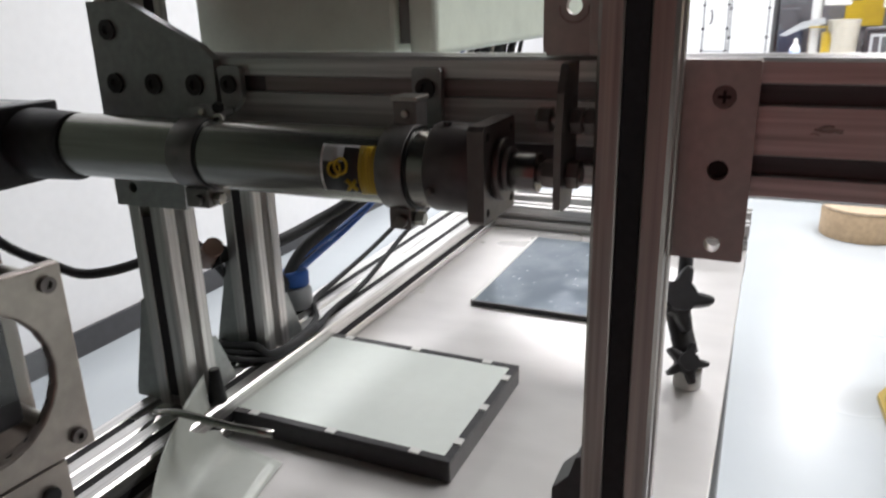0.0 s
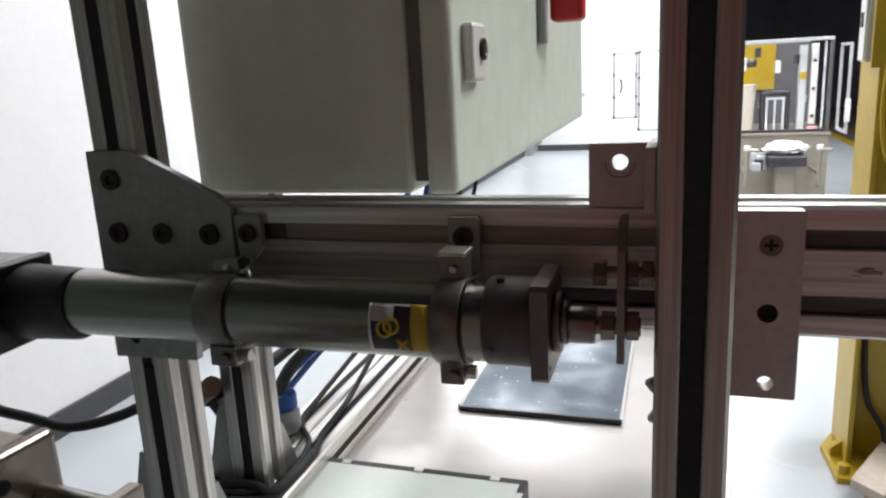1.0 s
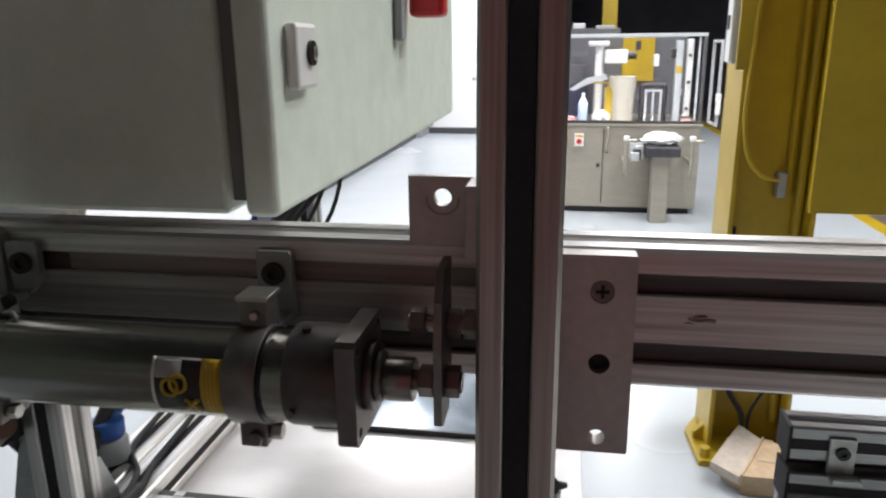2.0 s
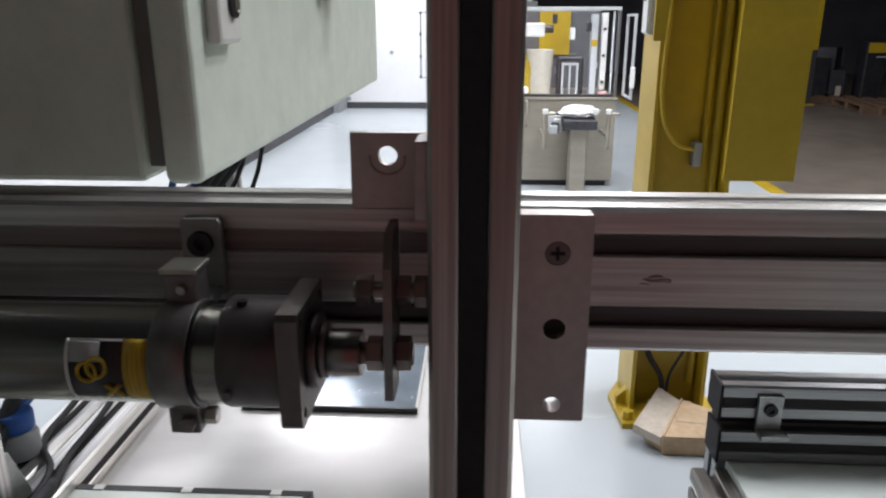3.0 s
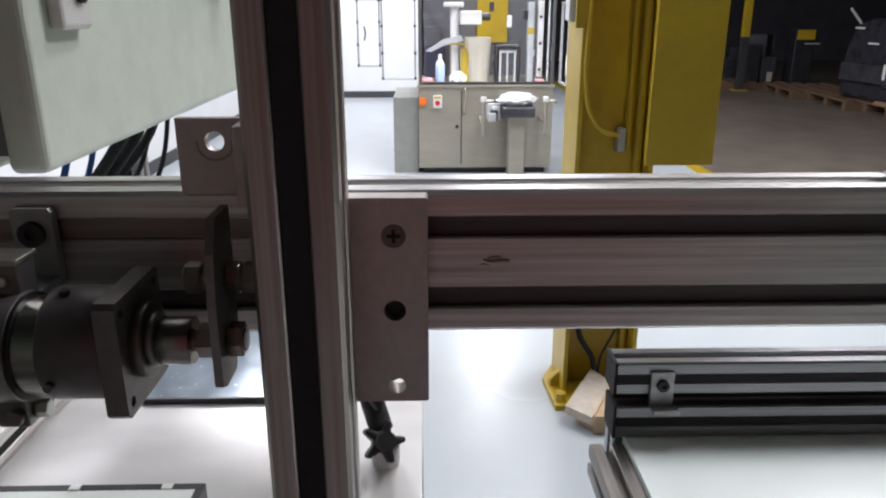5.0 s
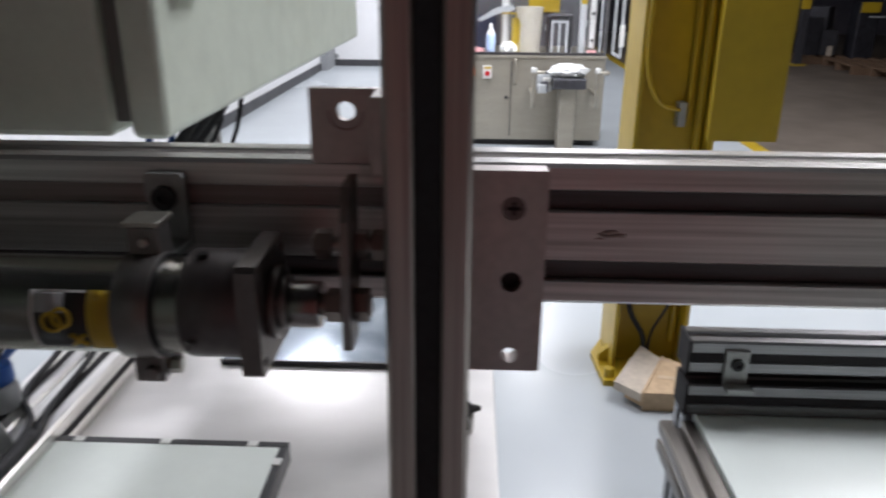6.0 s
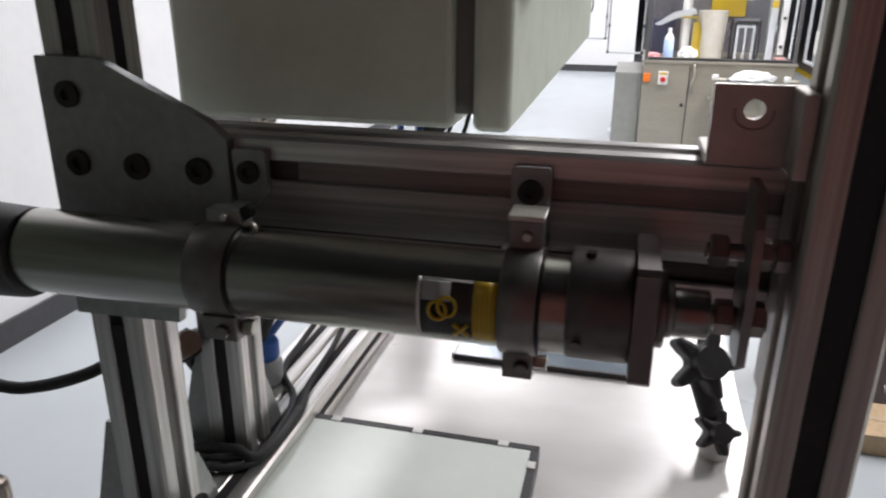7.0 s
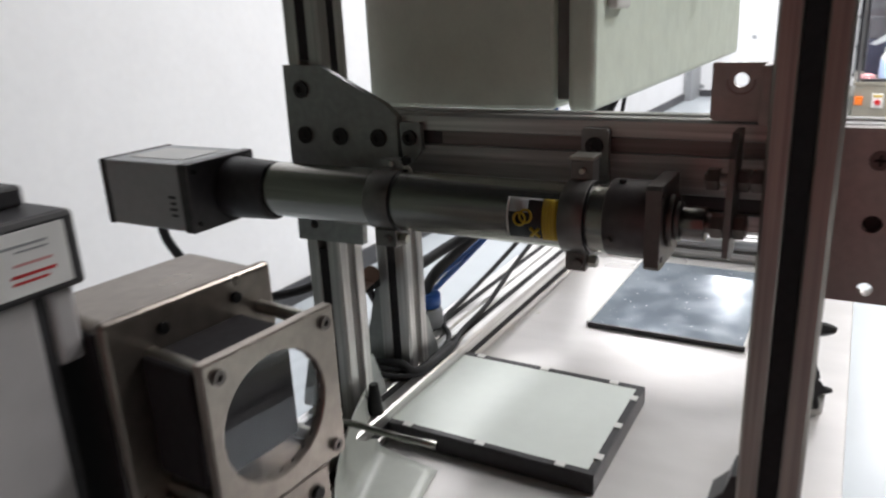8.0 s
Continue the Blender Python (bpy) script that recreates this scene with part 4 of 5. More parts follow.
for b in range(nv_):
    for a in (0, nu_):
        bm.faces.new((lay[0][a][b], lay[0][a][b + 1], lay[1][a][b + 1], lay[1][a][b]))
solo("curled_sheet", bm, SMOKED, "pale plastic sheet on the table, curling up at the rail", "plastic sheet")
rodt = thing("locating_rod", (-0.37, 0.0, RZ), "thin metal locating rod with a dark holder", "rod")
part("rod", sweep([(-0.41, -0.022, RZ + 0.0045), (-0.365, -0.038, 0.893), (-0.318, -0.036, 0.891), (-0.271, -0.030, 0.889)], 0.0036, 12, 3), STEEL, rodt)
part("holder", cyl("z", (-0.376, 0.022), 0.009, RZ, RZ + 0.034, n=20, r2=0.005, bev=0.001), BOLT, rodt)

# ---- second table with slotted rails ----
t2 = thing("rail_table", (0.75, 0.0, 0), "table of slotted aluminium rails with a glossy white top", "table")
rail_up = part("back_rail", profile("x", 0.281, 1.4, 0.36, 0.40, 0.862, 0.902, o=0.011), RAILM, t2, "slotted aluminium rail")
part("slot_cover_or_shade", box(0.282, 1.4, 0.3612, 0.3630, 0.8767, 0.8873, 0), MATTBLACK, rail_up)
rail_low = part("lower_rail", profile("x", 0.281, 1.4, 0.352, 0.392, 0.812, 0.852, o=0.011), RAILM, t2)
part("slot_cover_or_shade", box(0.282, 1.4, 0.3532, 0.3550, 0.8267, 0.8373, 0), MATTBLACK, rail_low)
# Black strip fills the gap between the two rails.
part("gap_strip", box(0.281, 1.4, 0.372, 0.39, 0.852, 0.862, 0), MATTBLACK, t2)
part("end_cap", box(0.2775, 0.281, 0.3595, 0.4005, 0.8615, 0.9025, 0.001), MATTBLACK, t2, "black plastic end cap")
part("end_cap", box(0.2775, 0.281, 0.3515, 0.3925, 0.8115, 0.8525, 0.001), MATTBLACK, t2)
br = part("rail_bracket", flat([(0.318, 0.848), (0.344, 0.848), (0.344, 0.892), (0.318, 0.892)], [], "y", 0.355, 0.3598), GUSSET, t2, "small grey rail bracket")
part("bracket_foot", box(0.318, 0.348, 0.338, 0.3548, 0.848, 0.853, 0.0006), GUSSET, br)
part("cap_screw", socket_screw("y", (0.331, 0.877), 0.007, 0.3515, 0.3552), BOLT, br)
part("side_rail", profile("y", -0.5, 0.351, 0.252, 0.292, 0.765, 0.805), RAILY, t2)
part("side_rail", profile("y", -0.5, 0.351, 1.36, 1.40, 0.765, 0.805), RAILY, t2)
part("front_rail", profile("x", 0.293, 1.359, -0.5, -0.46, 0.765, 0.805), ALU_X, t2)
part("table_top", box(0.2925, 1.3595, -0.4595, 0.3955, 0.797, 0.8112, 0.001), LAMINATE, t2, "glossy white table top")
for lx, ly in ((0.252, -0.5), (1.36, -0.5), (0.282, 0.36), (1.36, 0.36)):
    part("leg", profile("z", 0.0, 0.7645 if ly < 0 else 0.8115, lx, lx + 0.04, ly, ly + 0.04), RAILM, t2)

# ---- yellow column ----
col = thing("steel_column", (0.64, 1.93, 0), "yellow painted steel H-column on a base plate", "column")
CX0, CX1, CY0, CY1 = 0.522, 0.765, 1.84, 2.06
part("flange", box(CX0, CX0 + 0.014, CY0, CY1, 0.02, 3.8, 0.002), YELLOW, col)
part("flange", box(CX1 - 0.014, CX1, CY0, CY1, 0.02, 3.8, 0.002), YELLOW, col)
part("web", box(CX0 + 0.014, CX1 - 0.014, 1.93, 1.94, 0.02, 3.8, 0), YELLOW, col)
part("base_plate", flat([(0.488, 1.765), (0.81, 1.765), (0.81, 2.11), (0.545, 2.11), (0.474, 1.965)], [], "z", 0.0, 0.02), YELLOW, col)
for bx, by in ((0.51, 1.80), (0.785, 1.80), (0.575, 2.085), (0.785, 2.085)):
    part("anchor_bolt", hexnut("z", (bx, by), 0.018, 0.02, 0.05), YELLOW, col)
part("stiffener", flat([(0.490, 0.0205), (CX0, 0.0205), (CX0, 0.075), (0.490, 0.045)], [], "y", 1.90, 1.93), YELLOW, col)
part("conduit", cyl("z", (0.735, 1.915), 0.014, 0.10, 3.8, n=16), YELLOW, col, "yellow painted conduit")
part("conduit", cyl("z", (0.700, 1.918), 0.010, 0.85, 3.8, n=16), YELLOW, col)
cj = part("connector", box(0.662, 0.688, 1.89, 1.929, 0.845, 0.92, 0.004), GREYM, col, "small grey connector")
ypan = thing("guard_panel", (0.77, 1.66, 0.85), "flat yellow guard panel fixed beside the column", "panel")
part("sheet", box(0.684, 0.874, 1.655, 1.675, 0.852, 3.8, 0.002), YELLOW, ypan)
part("standoff", box(0.70, 0.752, 1.676, 1.8395, 1.55, 1.60, 0.002), YELLOW, ypan)
part("standoff", box(0.70, 0.752, 1.676, 1.8395, 1.9, 1.95, 0.002), YELLOW, ypan)
cable("yellow_lead", [(0.548, 1.83, 1.42), (0.538, 1.825, 1.22), (0.536, 1.825, 1.08), (0.555, 1.83, 0.98), (0.60, 1.85, 0.92), (0.66, 1.875, 0.90)], 0.006, YELLOW, "yellow lead hanging on the column")
cable("floor_lead", [(0.552, 1.905, 0.75), (0.560, 1.90, 0.42), (0.580, 1.90, 0.225), (0.630, 1.89, 0.128), (0.634, 1.87, 0.045)], 0.009, RUBBER, "dark lead running down the column")
cable("floor_lead", [(0.728, 1.885, 0.62), (0.722, 1.885, 0.34), (0.700, 1.89, 0.235), (0.658, 1.89, 0.137), (0.646, 1.87, 0.045)], 0.005, RUBBER, "dark lead running down the column")
box_t = thing("switch_box", (0.505, 1.92, 1.235), "pale switch box high on the column", "switch box")
part("case", box(0.495, 0.5215, 1.885, 1.955, 1.235, 1.5, 0.004), GREYP, box_t)
part("cover", box(0.489, 0.495, 1.888, 1.952, 1.24, 1.495, 0.002), WHITEP, box_t, "pale ribbed cover")
part("backing_plate", box(0.4985, 0.5455, 1.826, 1.8385, 1.22, 1.515, 0.002), YELLOW, box_t, "yellow backing plate")
part("latch", box(0.485, 0.489, 1.91, 1.93, 1.33, 1.37, 0.001), BLACK, box_t)

# ---- cardboard box and drum on the floor ----
cb = thing("cardboard_box", (0.66, 1.67, 0), "brown cardboard box with tape at the column foot", "box")
part("carton", flat([(0.590, 1.575), (0.752, 1.572), (0.800, 1.700), (0.692, 1.764)], [], "z", 0.0, 0.069), CARD, cb, "brown carton")
part("tape", flat([(0.648, 1.650), (0.776, 1.634), (0.781, 1.650), (0.656, 1.667)], [], "z", 0.0692, 0.0702), TAPEM, cb, "strip of parcel tape")
part("lid_edge", flat([(0.584, 1.578), (0.5895, 1.5735), (0.6925, 1.7655), (0.687, 1.769)], [], "z", 0.028, 0.0735), CARD, cb, "folded edge of the lid")
part("flap", flat([(0.583, 1.580), (0.686, 1.7705), (0.6345, 1.847), (0.511, 1.643)], [], "z", 0.030, 0.060), FLAPM, cb, "pale folded flap")
part("inner_carton", flat([(0.594, 1.592), (0.682, 1.755), (0.650, 1.757), (0.548, 1.640)], [], "z", 0.0, 0.0298), CARD, cb)
# the carton leans against the edge of the base plate
cb.location += Vector((-0.008, 0.045, 0.0135))
cb.rotation_euler.x = radians(7)
cr = thing("cardboard_roll", (0.57, 3.85, 0), "brown cardboard drum on the floor", "drum")
part("drum", cyl("z", (0.57, 3.85), 0.20, 0.0, 0.15, n=48, bev=0.006), CARD, cr)
part("lid", cyl("z", (0.57, 3.85), 0.203, 0.15, 0.165, n=48, bev=0.004), TAPEM, cr)

# ---- guarded machine ----
MX0, MX1, MY, MB, MT = 0.0, 1.05, 5.4, 0.70, 1.365
gm = thing("guarded_machine", (0.5, 5.8, 0), "stainless machine with a clear framed guard", "machine")
part("base", box(MX0, MX1, MY, MY + 0.9, 0.05, MB - 0.02, 0.004), STAINLESS, gm, "stainless machine base")
part("side_cover", box(-0.20, MX0 - 0.004, MY + 0.05, MY + 0.8, 0.0, 0.60, 0.003), SIDEM, gm, "grey side cover")
part("plinth", box(MX0 + 0.04, MX1 - 0.04, MY + 0.05, MY + 0.85, 0.0, 0.05, 0.002), BLACK, gm)
part("deck", box(MX0 - 0.01, MX1 + 0.01, MY - 0.01, MY + 0.91, MB - 0.02, MB, 0.002), STAINLESS, gm)
for fx in (MX0, MX1 - 0.03):
    for fy in (MY, MY + 0.87):
        part("guard_post", box(fx + 0.004, fx + 0.026, fy, fy + 0.03, MB, MT - 0.028, 0.002), GUARDM, gm)
    part("guard_bar", box(fx + 0.004, fx + 0.026, MY + 0.031, MY + 0.869, MT - 0.0275, MT - 0.004, 0.002), GUARDM, gm)
for fy in (MY, MY + 0.87):
    part("guard_bar", box(MX0 + 0.004, MX1 - 0.004, fy, fy + 0.03, MT - 0.0275, MT - 0.004, 0.003), GREYP, gm, "pale grey top bar")
    part("guard_bar", box(MX0 + 0.03, MX1 - 0.03, fy, fy + 0.03, MB + 0.001, MB + 0.022, 0.002), DARKM, gm)
part("cable_duct", box(MX0 + 0.05, MX0 + 0.42, MY + 0.002, MY + 0.06, MT - 0.0035, MT + 0.035, 0.003), GUARDM, gm, "dark cable duct on the guard")
part("beacon_base", box(MX0 + 0.07, MX0 + 0.16, MY + 0.025, MY + 0.075, MT + 0.0355, MT + 0.075, 0.004), GREYP, gm)
part("valve_block", box(MX0 + 0.24, MX0 + 0.38, MY + 0.03, MY + 0.07, MT + 0.0355, MT + 0.058, 0.003), GREYM, gm)
part("corner_strip", box(MX0 - 0.032, MX0 - 0.008, MY + 0.003, MY + 0.02, MT - 0.04, MT + 0.16, 0.003), BLUE, gm, "blue corner strip")
gd = part("clear_panel", box(MX0 + 0.03, MX1 - 0.03, MY + 0.012, MY + 0.016, MB + 0.022, MT - 0.028, 0), CLEAR, gm, "clear guard panel")
gd.visible_shadow = False


def open_guard(x0, x1, y, z0, z1):
    d = part("guard_door", box(x0, x0 + 0.013, y, y + 0.02, z0, z1, 0.002), GREYM, gm, "open framed guard door")
    part("stile", box(x1 - 0.013, x1, y, y + 0.02, z0, z1, 0.002), GREYM, d)
    part("rail", box(x0 + 0.013, x1 - 0.013, y, y + 0.02, z1 - 0.012, z1, 0.002), GREYP, d)
    part("rail", box(x0 + 0.013, x1 - 0.013, y, y + 0.02, z0, z0 + 0.012, 0.002), GREYP, d)
    for zz in (z0 + 0.01, (z0 * 2 + z1) / 3, (z0 + z1 * 2) / 3, z1 - 0.01):
        for xx in (x0, x1 - 0.013):
            part("hinge", box(xx - 0.003, xx + 0.016, y - 0.006, y, zz - 0.009, zz + 0.009, 0.001), BLACK, d)
    return d


open_guard(-0.275, -0.015, MY - 0.05, 0.745, 1.335)
d2 = open_guard(-0.47, -0.29, MY + 0.1, 0.83, 1.33)
part("handle", sweep([(-0.415, MY + 0.098, 1.03), (-0.405, MY + 0.085, 1.06), (-0.405, MY + 0.085, 1.10), (-0.415, MY + 0.098, 1.13)], 0.006, 8, 3), BLACK, d2)
for bx, w_, h_, m_ in ((0.032, 0.026, 0.030, ORANGE), (0.148, 0.034, 0.048, WHITEP)):
    bt_ = part("button_box", box(bx - w_, bx + w_, MY - 0.028, MY - 0.0005, 0.574 - h_, 0.574 + h_, 0.003), m_, gm, "control button box")
    part("button", cyl("y", (bx, 0.566), 0.019, MY - 0.045, MY - 0.028, n=20), REDP if m_ is WHITEP else ORANGE, bt_)
    if m_ is WHITEP:
        part("legend_plate", box(bx - 0.026, bx + 0.026, MY - 0.0290, MY - 0.0280, 0.600, 0.616, 0), LABELY, bt_, "yellow legend plate")
part("door_knob", cyl("y", (0.30, 0.38), 0.014, MY - 0.018, MY, n=16), BLACK, gm)
part("base_seam", box(0.33, 0.338, MY - 0.002, MY, 0.08, 0.66, 0), DARKM, gm)
part("tube_line", sweep([(0.36, MY - 0.02, 0.68), (0.37, MY - 0.03, 0.60), (0.355, MY - 0.03, 0.54), (0.365, MY - 0.01, 0.48)], 0.01, 8, 4), STAINLESS, gm)
part("navy_case", box(MX0 + 0.05, MX0 + 0.22, 5.95, 6.15, MB, MB + 0.26, 0.006), NAVYM, gm, "dark navy drive case")
part("grey_case", box(MX0 + 0.05, MX0 + 0.19, 6.0, 6.15, MB + 0.2605, MB + 0.42, 0.006), REARM, gm)
ct = part("clear_tube", cyl("z", (0.365, 5.56), 0.034, MB, 0.965, n=28), CLEAR, gm, "clear plastic tube")
ct.visible_shadow = False
for k, (ex, ez) in enumerate(((0.60, 0.86), (0.83, 1.18), (0.70, 1.12), (0.88, 0.90), (0.56, 1.24))):
    part("bracket", box(ex, ex + 0.035 + 0.01 * (k % 2), 5.62, 5.70, ez, ez + 0.05 + 0.02 * (k % 3), 0.004), (GREYP, DARKSTEEL, WHITEP)[k % 3], gm)
part("arm_column", cyl("z", (0.29, 5.72), 0.035, MB, 1.29, n=20), WHITEP, gm)
part("column_cap", box(0.20, 0.36, 5.66, 5.78, 1.27, 1.31, 0.012), WHITEP, gm)
part("arm_head", box(0.33, 0.50, 5.62, 5.74, 1.14, 1.245, 0.010), WHITEP, gm, "white machine head")
part("arm_motor", cyl("x", (5.68, 1.20), 0.03, 0.50, 0.57, n=20), DARKSTEEL, gm)
part("arm_link", flat([(0.06, 0.94), (0.20, 1.03), (0.34, 1.06), (0.36, 1.02), (0.20, 0.98), (0.10, 0.93)], [], "y", 5.66, 5.70), GREYP, gm)
part("sample_frame", box(0.25, 0.262, 5.60, 5.62, MB, 0.99, 0.002), STAINLESS, gm)
part("sample_frame", box(0.36, 0.372, 5.60, 5.62, MB, 0.99, 0.002), YELLOW, gm)
part("sample_frame", box(0.25, 0.40, 5.60, 5.62, 0.99, 1.002, 0.002), YELLOW, gm)
part("hopper", cyl("z", (0.47, 5.62), 0.088, MB, 1.045, n=32, r2=0.105), MILKY, gm, "milky plastic hopper")
part("hoop", sweep([(0.62, 5.6, MB), (0.62, 5.6, 0.95), (0.64, 5.6, 0.975), (0.77, 5.6, 0.975), (0.79, 5.6, 0.95), (0.79, 5.6, MB)], 0.020, 10), BLACK, gm, "black edged hoop")
part("hoop", box(0.640, 0.656, 5.575, 5.59, MB, 0.945, 0.002), GREYP, gm)
part("hoop", box(0.754, 0.770, 5.575, 5.59, MB, 0.945, 0.002), GREYP, gm)
part("hoop_bar", box(0.656, 0.754, 5.575, 5.59, 0.929, 0.945, 0.002), GREYP, gm)
part("hoop_bar", box(0.697, 0.711, 5.575, 5.59, MB, 0.929, 0.002), GREYP, gm)
sd = part("side_guard", box(1.075, 1.093, 5.04, 5.058, 0.72, 1.31, 0.002), GREYP, gm, "open side guard standing edge-on")
part("stile", box(1.075, 1.093, 5.33, 5.348, 0.72, 1.31, 0.002), GREYP, sd)
part("rail", box(1.075, 1.093, 5.058, 5.33, 1.292, 1.31, 0.002), GREYP, sd)
part("rail", box(1.075, 1.093, 5.058, 5.33, 0.72, 0.738, 0.002), GREYP, sd)
part("handle", box(1.066, 1.1, 5.02, 5.04, 0.80, 0.95, 0.006), WHITEP, sd)
part("drive_column", box(0.86, 0.91, 5.6, 5.68, MB, 1.31, 0.006), GREYP, gm)
part("drive_mark", box(0.862, 0.908, 5.598, 5.6, 1.07, 1.12, 0), YELLOW, gm)
part("drive_column", box(0.94, 0.985, 5.6, 5.68, 0.74, 1.32, 0.006), WHITEP, gm)
for zz in (0.80, 1.0, 1.2):
    part("drive_screw", cyl("y", (0.96, zz), 0.012, 5.588, 5.6, n=12), BLACK, gm)
part("rear_plate", box(MX0 + 0.04, MX1 - 0.04, 6.2, 6.22, MB, MT - 0.03, 0.002), REARM, gm)
part("rear_cover", box(0.50, 0.76, 6.17, 6.199, 0.98, MT - 0.03, 0.002), YELLOW, gm, "yellow rear cover")
part("side_strip", box(MX1 - 0.058, MX1 - 0.046, MY + 0.02, MY + 0.04, MB + 0.03, MT - 0.03, 0.002), GREYP, gm, "pale strip beside the post")
part("red_part", box(0.92, 0.99, 5.50, 5.56, MB, MB + 0.03, 0.008), PINK, gm)
part("out_feed", box(0.62, 0.86, 5.02, 5.389, 0.50, 0.575, 0.01), DARKSTEEL, gm, "dark outfeed tray")
part("out_feed_post", box(0.68, 0.80, 5.10, 5.26, 0.0, 0.50, 0.006), STAINLESS, gm)
for sx_ in (0.48, 0.94):
    part("side_frame", sweep([(sx_, 5.05, 0.36), (sx_, 5.05, 0.60), (sx_ + 0.02, 5.05, 0.615), (sx_ + 0.08, 5.05, 0.615)], 0.014, 10, 3), STAINLESS, gm)
    part("side_frame_end", cyl("z", (sx_, 5.05), 0.022, 0.615, 0.65, n=14, bev=0.004), WHITEP, gm)
    part("side_frame_arm", box(sx_ - 0.01, sx_ + 0.01, 5.05, 5.399, 0.44, 0.46, 0.002), STAINLESS, gm)
for k in range(5):
    part("clamp_part", box(0.52 + 0.02 * (k % 3), 0.58 + 0.018 * k, 5.1 + 0.04 * k, 5.15 + 0.04 * k, 0.46, 0.52 + 0.02 * k, 0.006), (GREYP, DARKSTEEL, WHITEP)[k % 3], gm)


def crumple(cx, cy, cz, rx, ry, rz, seed):
    b = bmesh.new()
    bmesh.ops.create_icosphere(b, subdivisions=4, radius=1.0)
    for v in b.verts:
        d = 1 + 0.28 * noise.noise(v.co * 2.3 + Vector((seed, 0, 0))) + 0.12 * noise.noise(v.co * 6 + Vector((0, seed, 0)))
        v.co = Vector((cx + v.co.x * rx * d, cy + v.co.y * ry * d, cz + max(v.co.z * d, -0.8) * rz))
    return b


solo("plastic_bag", crumple(0.74, 5.17, 0.615, 0.14, 0.10, 0.05, 3), BAGM, "crumpled white plastic bag on the outfeed tray", "bag")
bt = thing("spray_bottle", (0.17, 5.5, MB), "pale blue plastic bottle on the machine deck", "bottle")
part("bottle", cyl("z", (0.17, 5.5), 0.036, MB, MB + 0.15, n=24, bev=0.008), BLUEP, bt)
part("shoulder", cyl("z", (0.17, 5.5), 0.036, MB + 0.15, MB + 0.19, n=24, r2=0.014), WHITEP, bt)
part("cap", cyl("z", (0.17, 5.5), 0.014, MB + 0.19, MB + 0.225, n=16, bev=0.003), WHITEP, bt)
solo("cloth", crumple(0.31, 5.5, MB + 0.041, 0.062, 0.05, 0.05, 8), WHITEP, "crumpled pale cloth on the machine deck", "cloth")
solo("pink_rag", crumple(0.07, 5.5, MB + 0.022, 0.05, 0.04, 0.025, 5), PINK, "small pink rag on the machine deck", "rag")

# ---- dark hall ----
for px_, py_, ww, z0 in ((0.66, 11.6, 0.11, 0.0), (5.007, 11.35, 0.052, 0.0)):
    c_ = thing("yellow_post", (px_, py_, 0), "yellow painted steel post in the hall", "post", "hall posts")
    part("shaft", box(px_ - ww, px_ + ww, py_ - ww, py_ + ww, 0.02 if px_ < 1 else 0.82, 3.8, 0.004), YELLOW, c_)
    if px_ > 1:
        part("lower_shaft", box(px_ - ww, px_ + ww, py_ - ww, py_ + ww, 0.02, 0.8195, 0.004), DARKSTEEL, c_)
    part("base_plate", box(px_ - ww - 0.05, px_ + ww + 0.05, py_ - ww - 0.05, py_ + ww + 0.05, 0.0, 0.02, 0.002), YELLOW, c_)


def pallet(x, y, rz):
    p = thing("pallet", (x, y, 0), "wooden pallet on the hall floor", "pallet", "hall pallets")
    for k in range(5):
        part("board", box(x - 0.6, x + 0.6, y - 0.5 + k * 0.22, y - 0.38 + k * 0.22, 0.1, 0.122, 0.002), WOOD, p)
    for k in (-0.55, 0.0, 0.55):
        part("runner", box(x + k - 0.05, x + k + 0.05, y - 0.5, y + 0.5, 0.0, 0.0995, 0.002), WOOD, p)
    p.rotation_euler.z = radians(rz)
    return p


# the row of pallets runs from far to near along the hall
for k in range(4):
    pallet(5.85 + 0.11 * k, 10.75 - 1.22 * k, 85)
pallet(5.35, 12.1, 85)
ROW = Matrix.Translation((6.12, 8.1, 0)) @ Matrix.Rotation(radians(-85), 4, "Z")


def in_row(b):
    """Turns a mesh built along x into the line of the pallets."""
    bmesh.ops.transform(b, verts=b.verts, matrix=ROW)
    return b


wm = thing("wrapped_machine", (6.12, 8.1, 0.123), "long dark machine wrapped in glossy film on pallets", "machine")
hull = flat([(-1.5, 0.1235), (-1.5, 0.62), (-1.44, 0.88), (-1.3, 1.07), (-1.05, 1.13), (-0.45, 1.12), (-0.1, 1.03), (0.15, 0.97), (0.9, 0.98), (1.4, 0.92), (1.6, 0.75), (1.6, 0.1235)], [], "y", -0.40, 0.45)
bmesh.ops.bevel(hull, geom=[e for e in hull.edges if e.calc_face_angle(0) > 0.1], offset=0.07, segments=3, affect="EDGES", profile=0.5)
part("body", in_row(hull), BLACKFILM, wm, "dark film-wrapped body")
lobe = flat([(-0.62, 0.30), (-0.66, 0.62), (-0.60, 0.80), (-0.40, 0.90), (0.2, 0.93), (0.9, 0.92), (1.35, 0.86), (1.52, 0.66), (1.5, 0.30)], [], "y", -0.455, -0.33)
bmesh.ops.bevel(lobe, geom=[e for e in lobe.edges if e.calc_face_angle(0) > 0.1], offset=0.045, segments=3, affect="EDGES", profile=0.5)
part("front_cover", in_row(lobe), BLACKFILM, wm, "rounded film-wrapped cover")
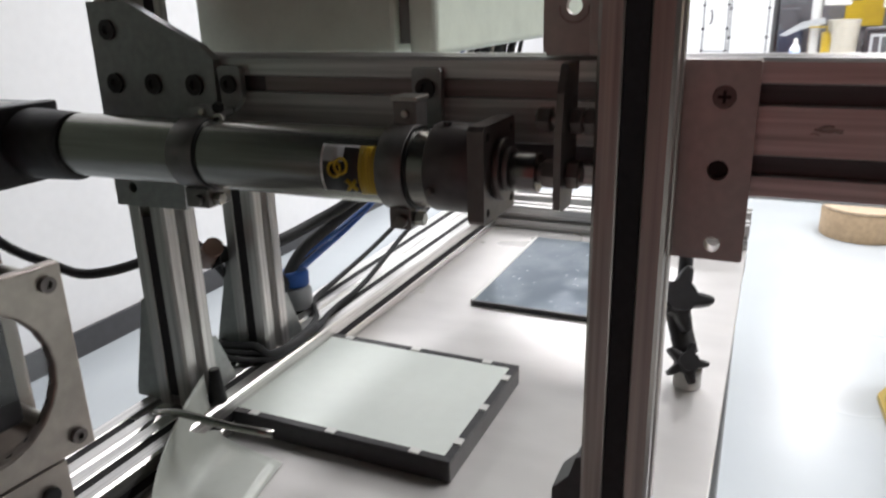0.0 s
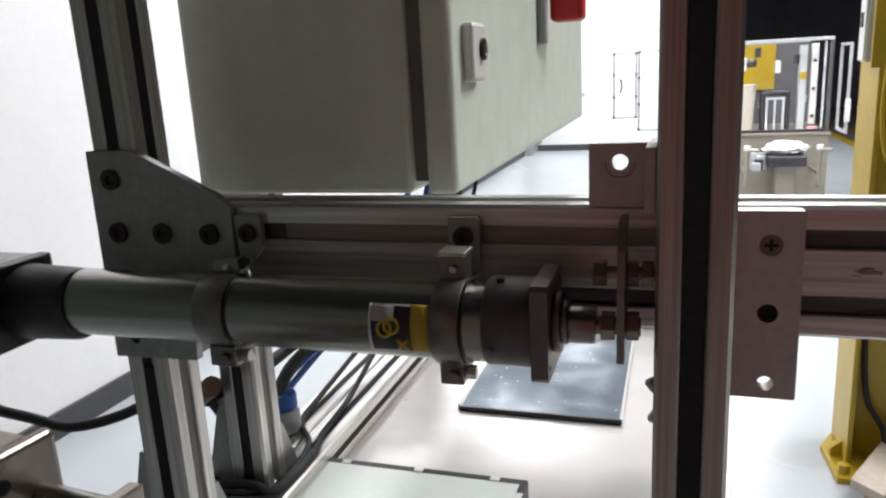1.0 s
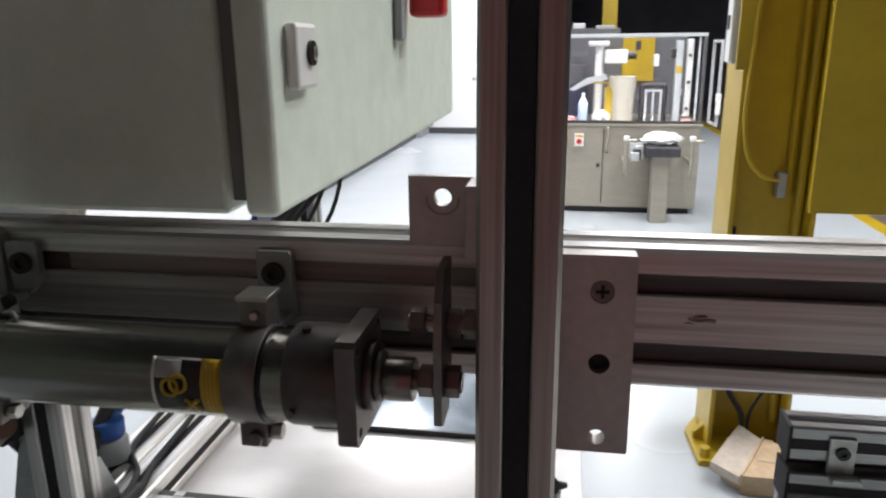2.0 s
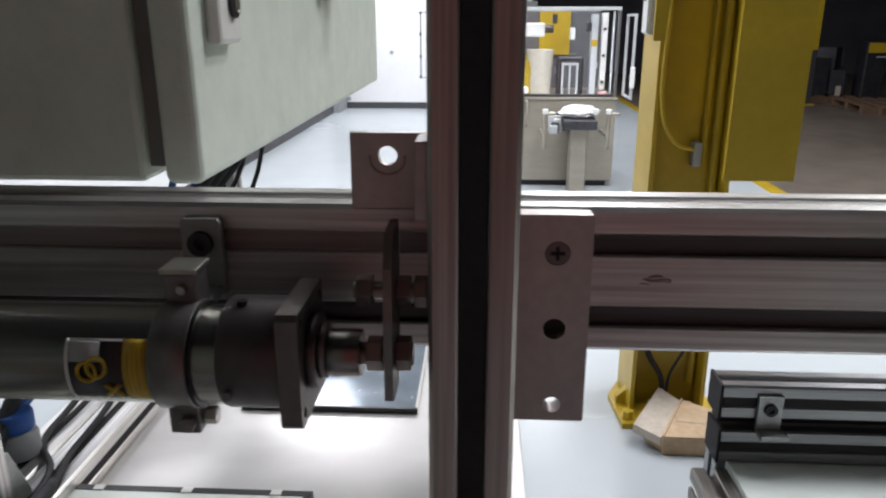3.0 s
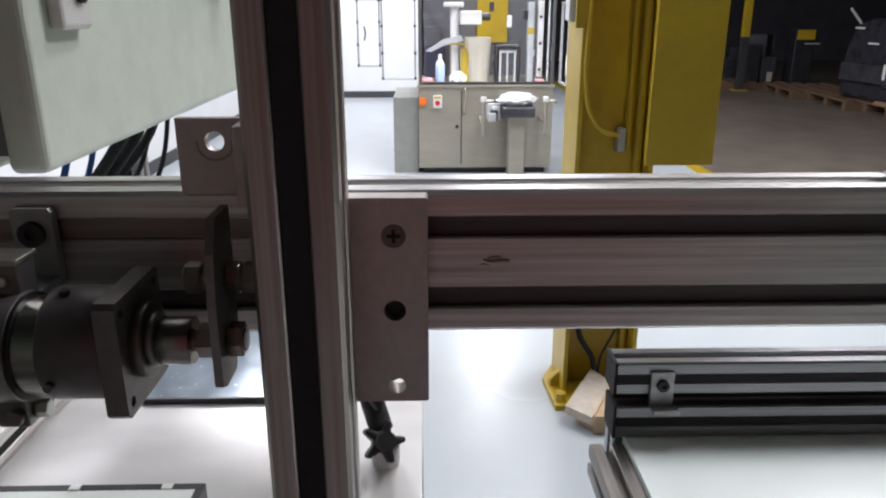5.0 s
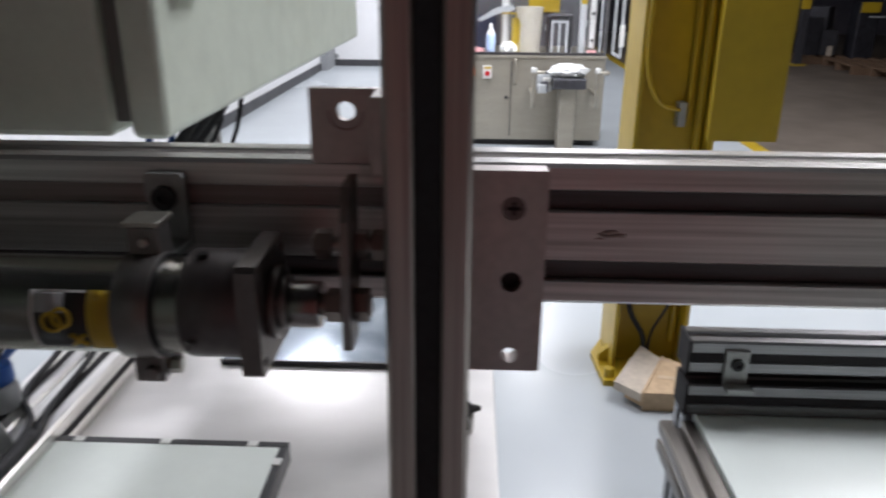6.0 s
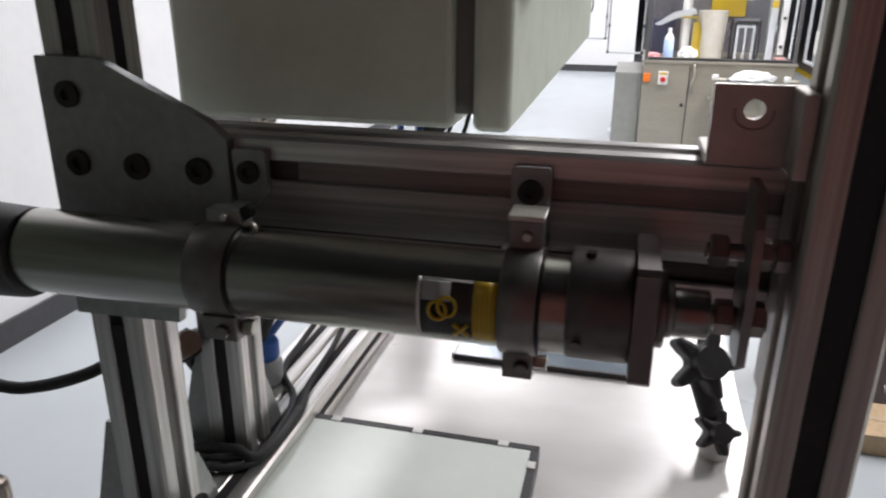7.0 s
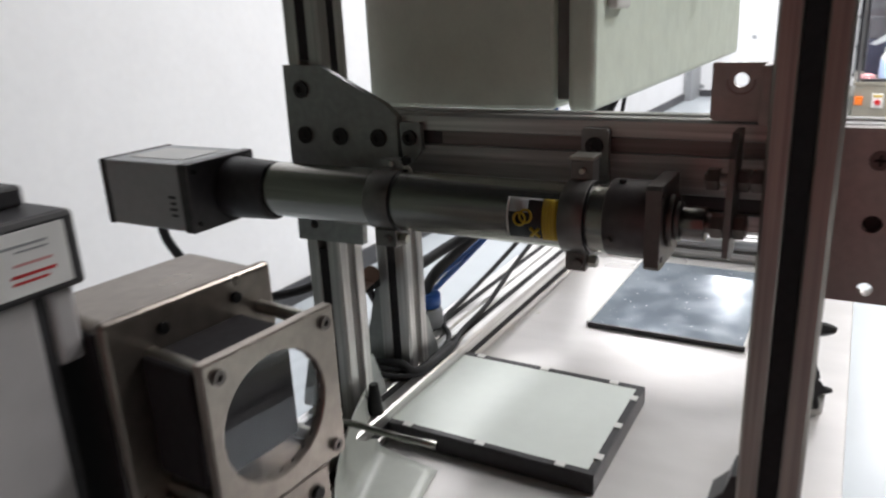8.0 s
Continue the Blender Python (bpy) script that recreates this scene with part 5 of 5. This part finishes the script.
part("side_skirt", in_row(box(-1.42, 1.5, -0.463, -0.4555, 0.36, 0.58, 0.003)), GREYFILM, wm, "grey film along the side")
# White dashes paint lamp glints on the film; upright tag and red patch are marks.
for u, z0, z1, w, v0, m_ in ((-1.22, 1.00, 1.018, 0.09, -0.41, WHITEP), (-0.92, 0.82, 0.84, 0.10, -0.41, WHITEP), (-0.30, 0.755, 0.772, 0.085, -0.466, WHITEP),
                             (-0.55, 0.42, 0.60, 0.022, -0.472, WHITEP), (-0.25, 0.49, 0.545, 0.075, -0.472, REDBROWN)):
    part("glint_or_mark", in_row(box(u - w, u + w, v0, v0 + 0.008, z0, z1, 0.002)), m_, wm)
part("hose", sweep([(5.70, 9.38, 1.03), (5.63, 9.41, 1.13), (5.54, 9.44, 1.25)], 0.016, 10), GREYP, wm)
part("prop", in_row(box(0.30, 0.37, -0.60, -0.54, 0.0, 0.88, 0.004)), PROPM, wm, "wooden prop")
solo("timber", in_row(box(-0.55, 1.45, -0.535, -0.474, 0.1223, 0.168, 0.004)), PROPM, "pale timber lying along the pallets", "timber")
sc = thing("scrap_pile", (5.35, 12.1, 0.123), "dark jumble of machine parts on a pallet", "machine parts")
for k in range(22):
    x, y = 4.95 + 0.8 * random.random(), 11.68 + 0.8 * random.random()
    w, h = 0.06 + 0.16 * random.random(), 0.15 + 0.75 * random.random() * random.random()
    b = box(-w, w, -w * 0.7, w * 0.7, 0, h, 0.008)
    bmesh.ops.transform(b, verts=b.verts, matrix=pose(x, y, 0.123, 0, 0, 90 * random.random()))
    # Part colours are very dark, the hall's dimness included.
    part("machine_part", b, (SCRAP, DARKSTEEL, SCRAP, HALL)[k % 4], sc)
part("tag_plate", box(5.52, 5.60, 11.545, 11.56, 0.123, 0.27, 0.002), FLAPM, sc, "cream tag plate")
yb = thing("yellow_case", (6.03, 11.65, 0), "dull yellow machine case in the dark hall", "machine")
part("case", box(5.88, 6.20, 11.5, 11.8, 0.0, 0.93, 0.02), SCRAP, yb)
part("cover", box(5.90, 6.18, 11.48, 11.4995, 0.77, 0.92, 0.004), YELLOW, yb, "dull yellow cover")
part("rail", box(6.02, 6.26, 11.46, 11.479, 0.70, 0.72, 0.004), GREYP, yb)
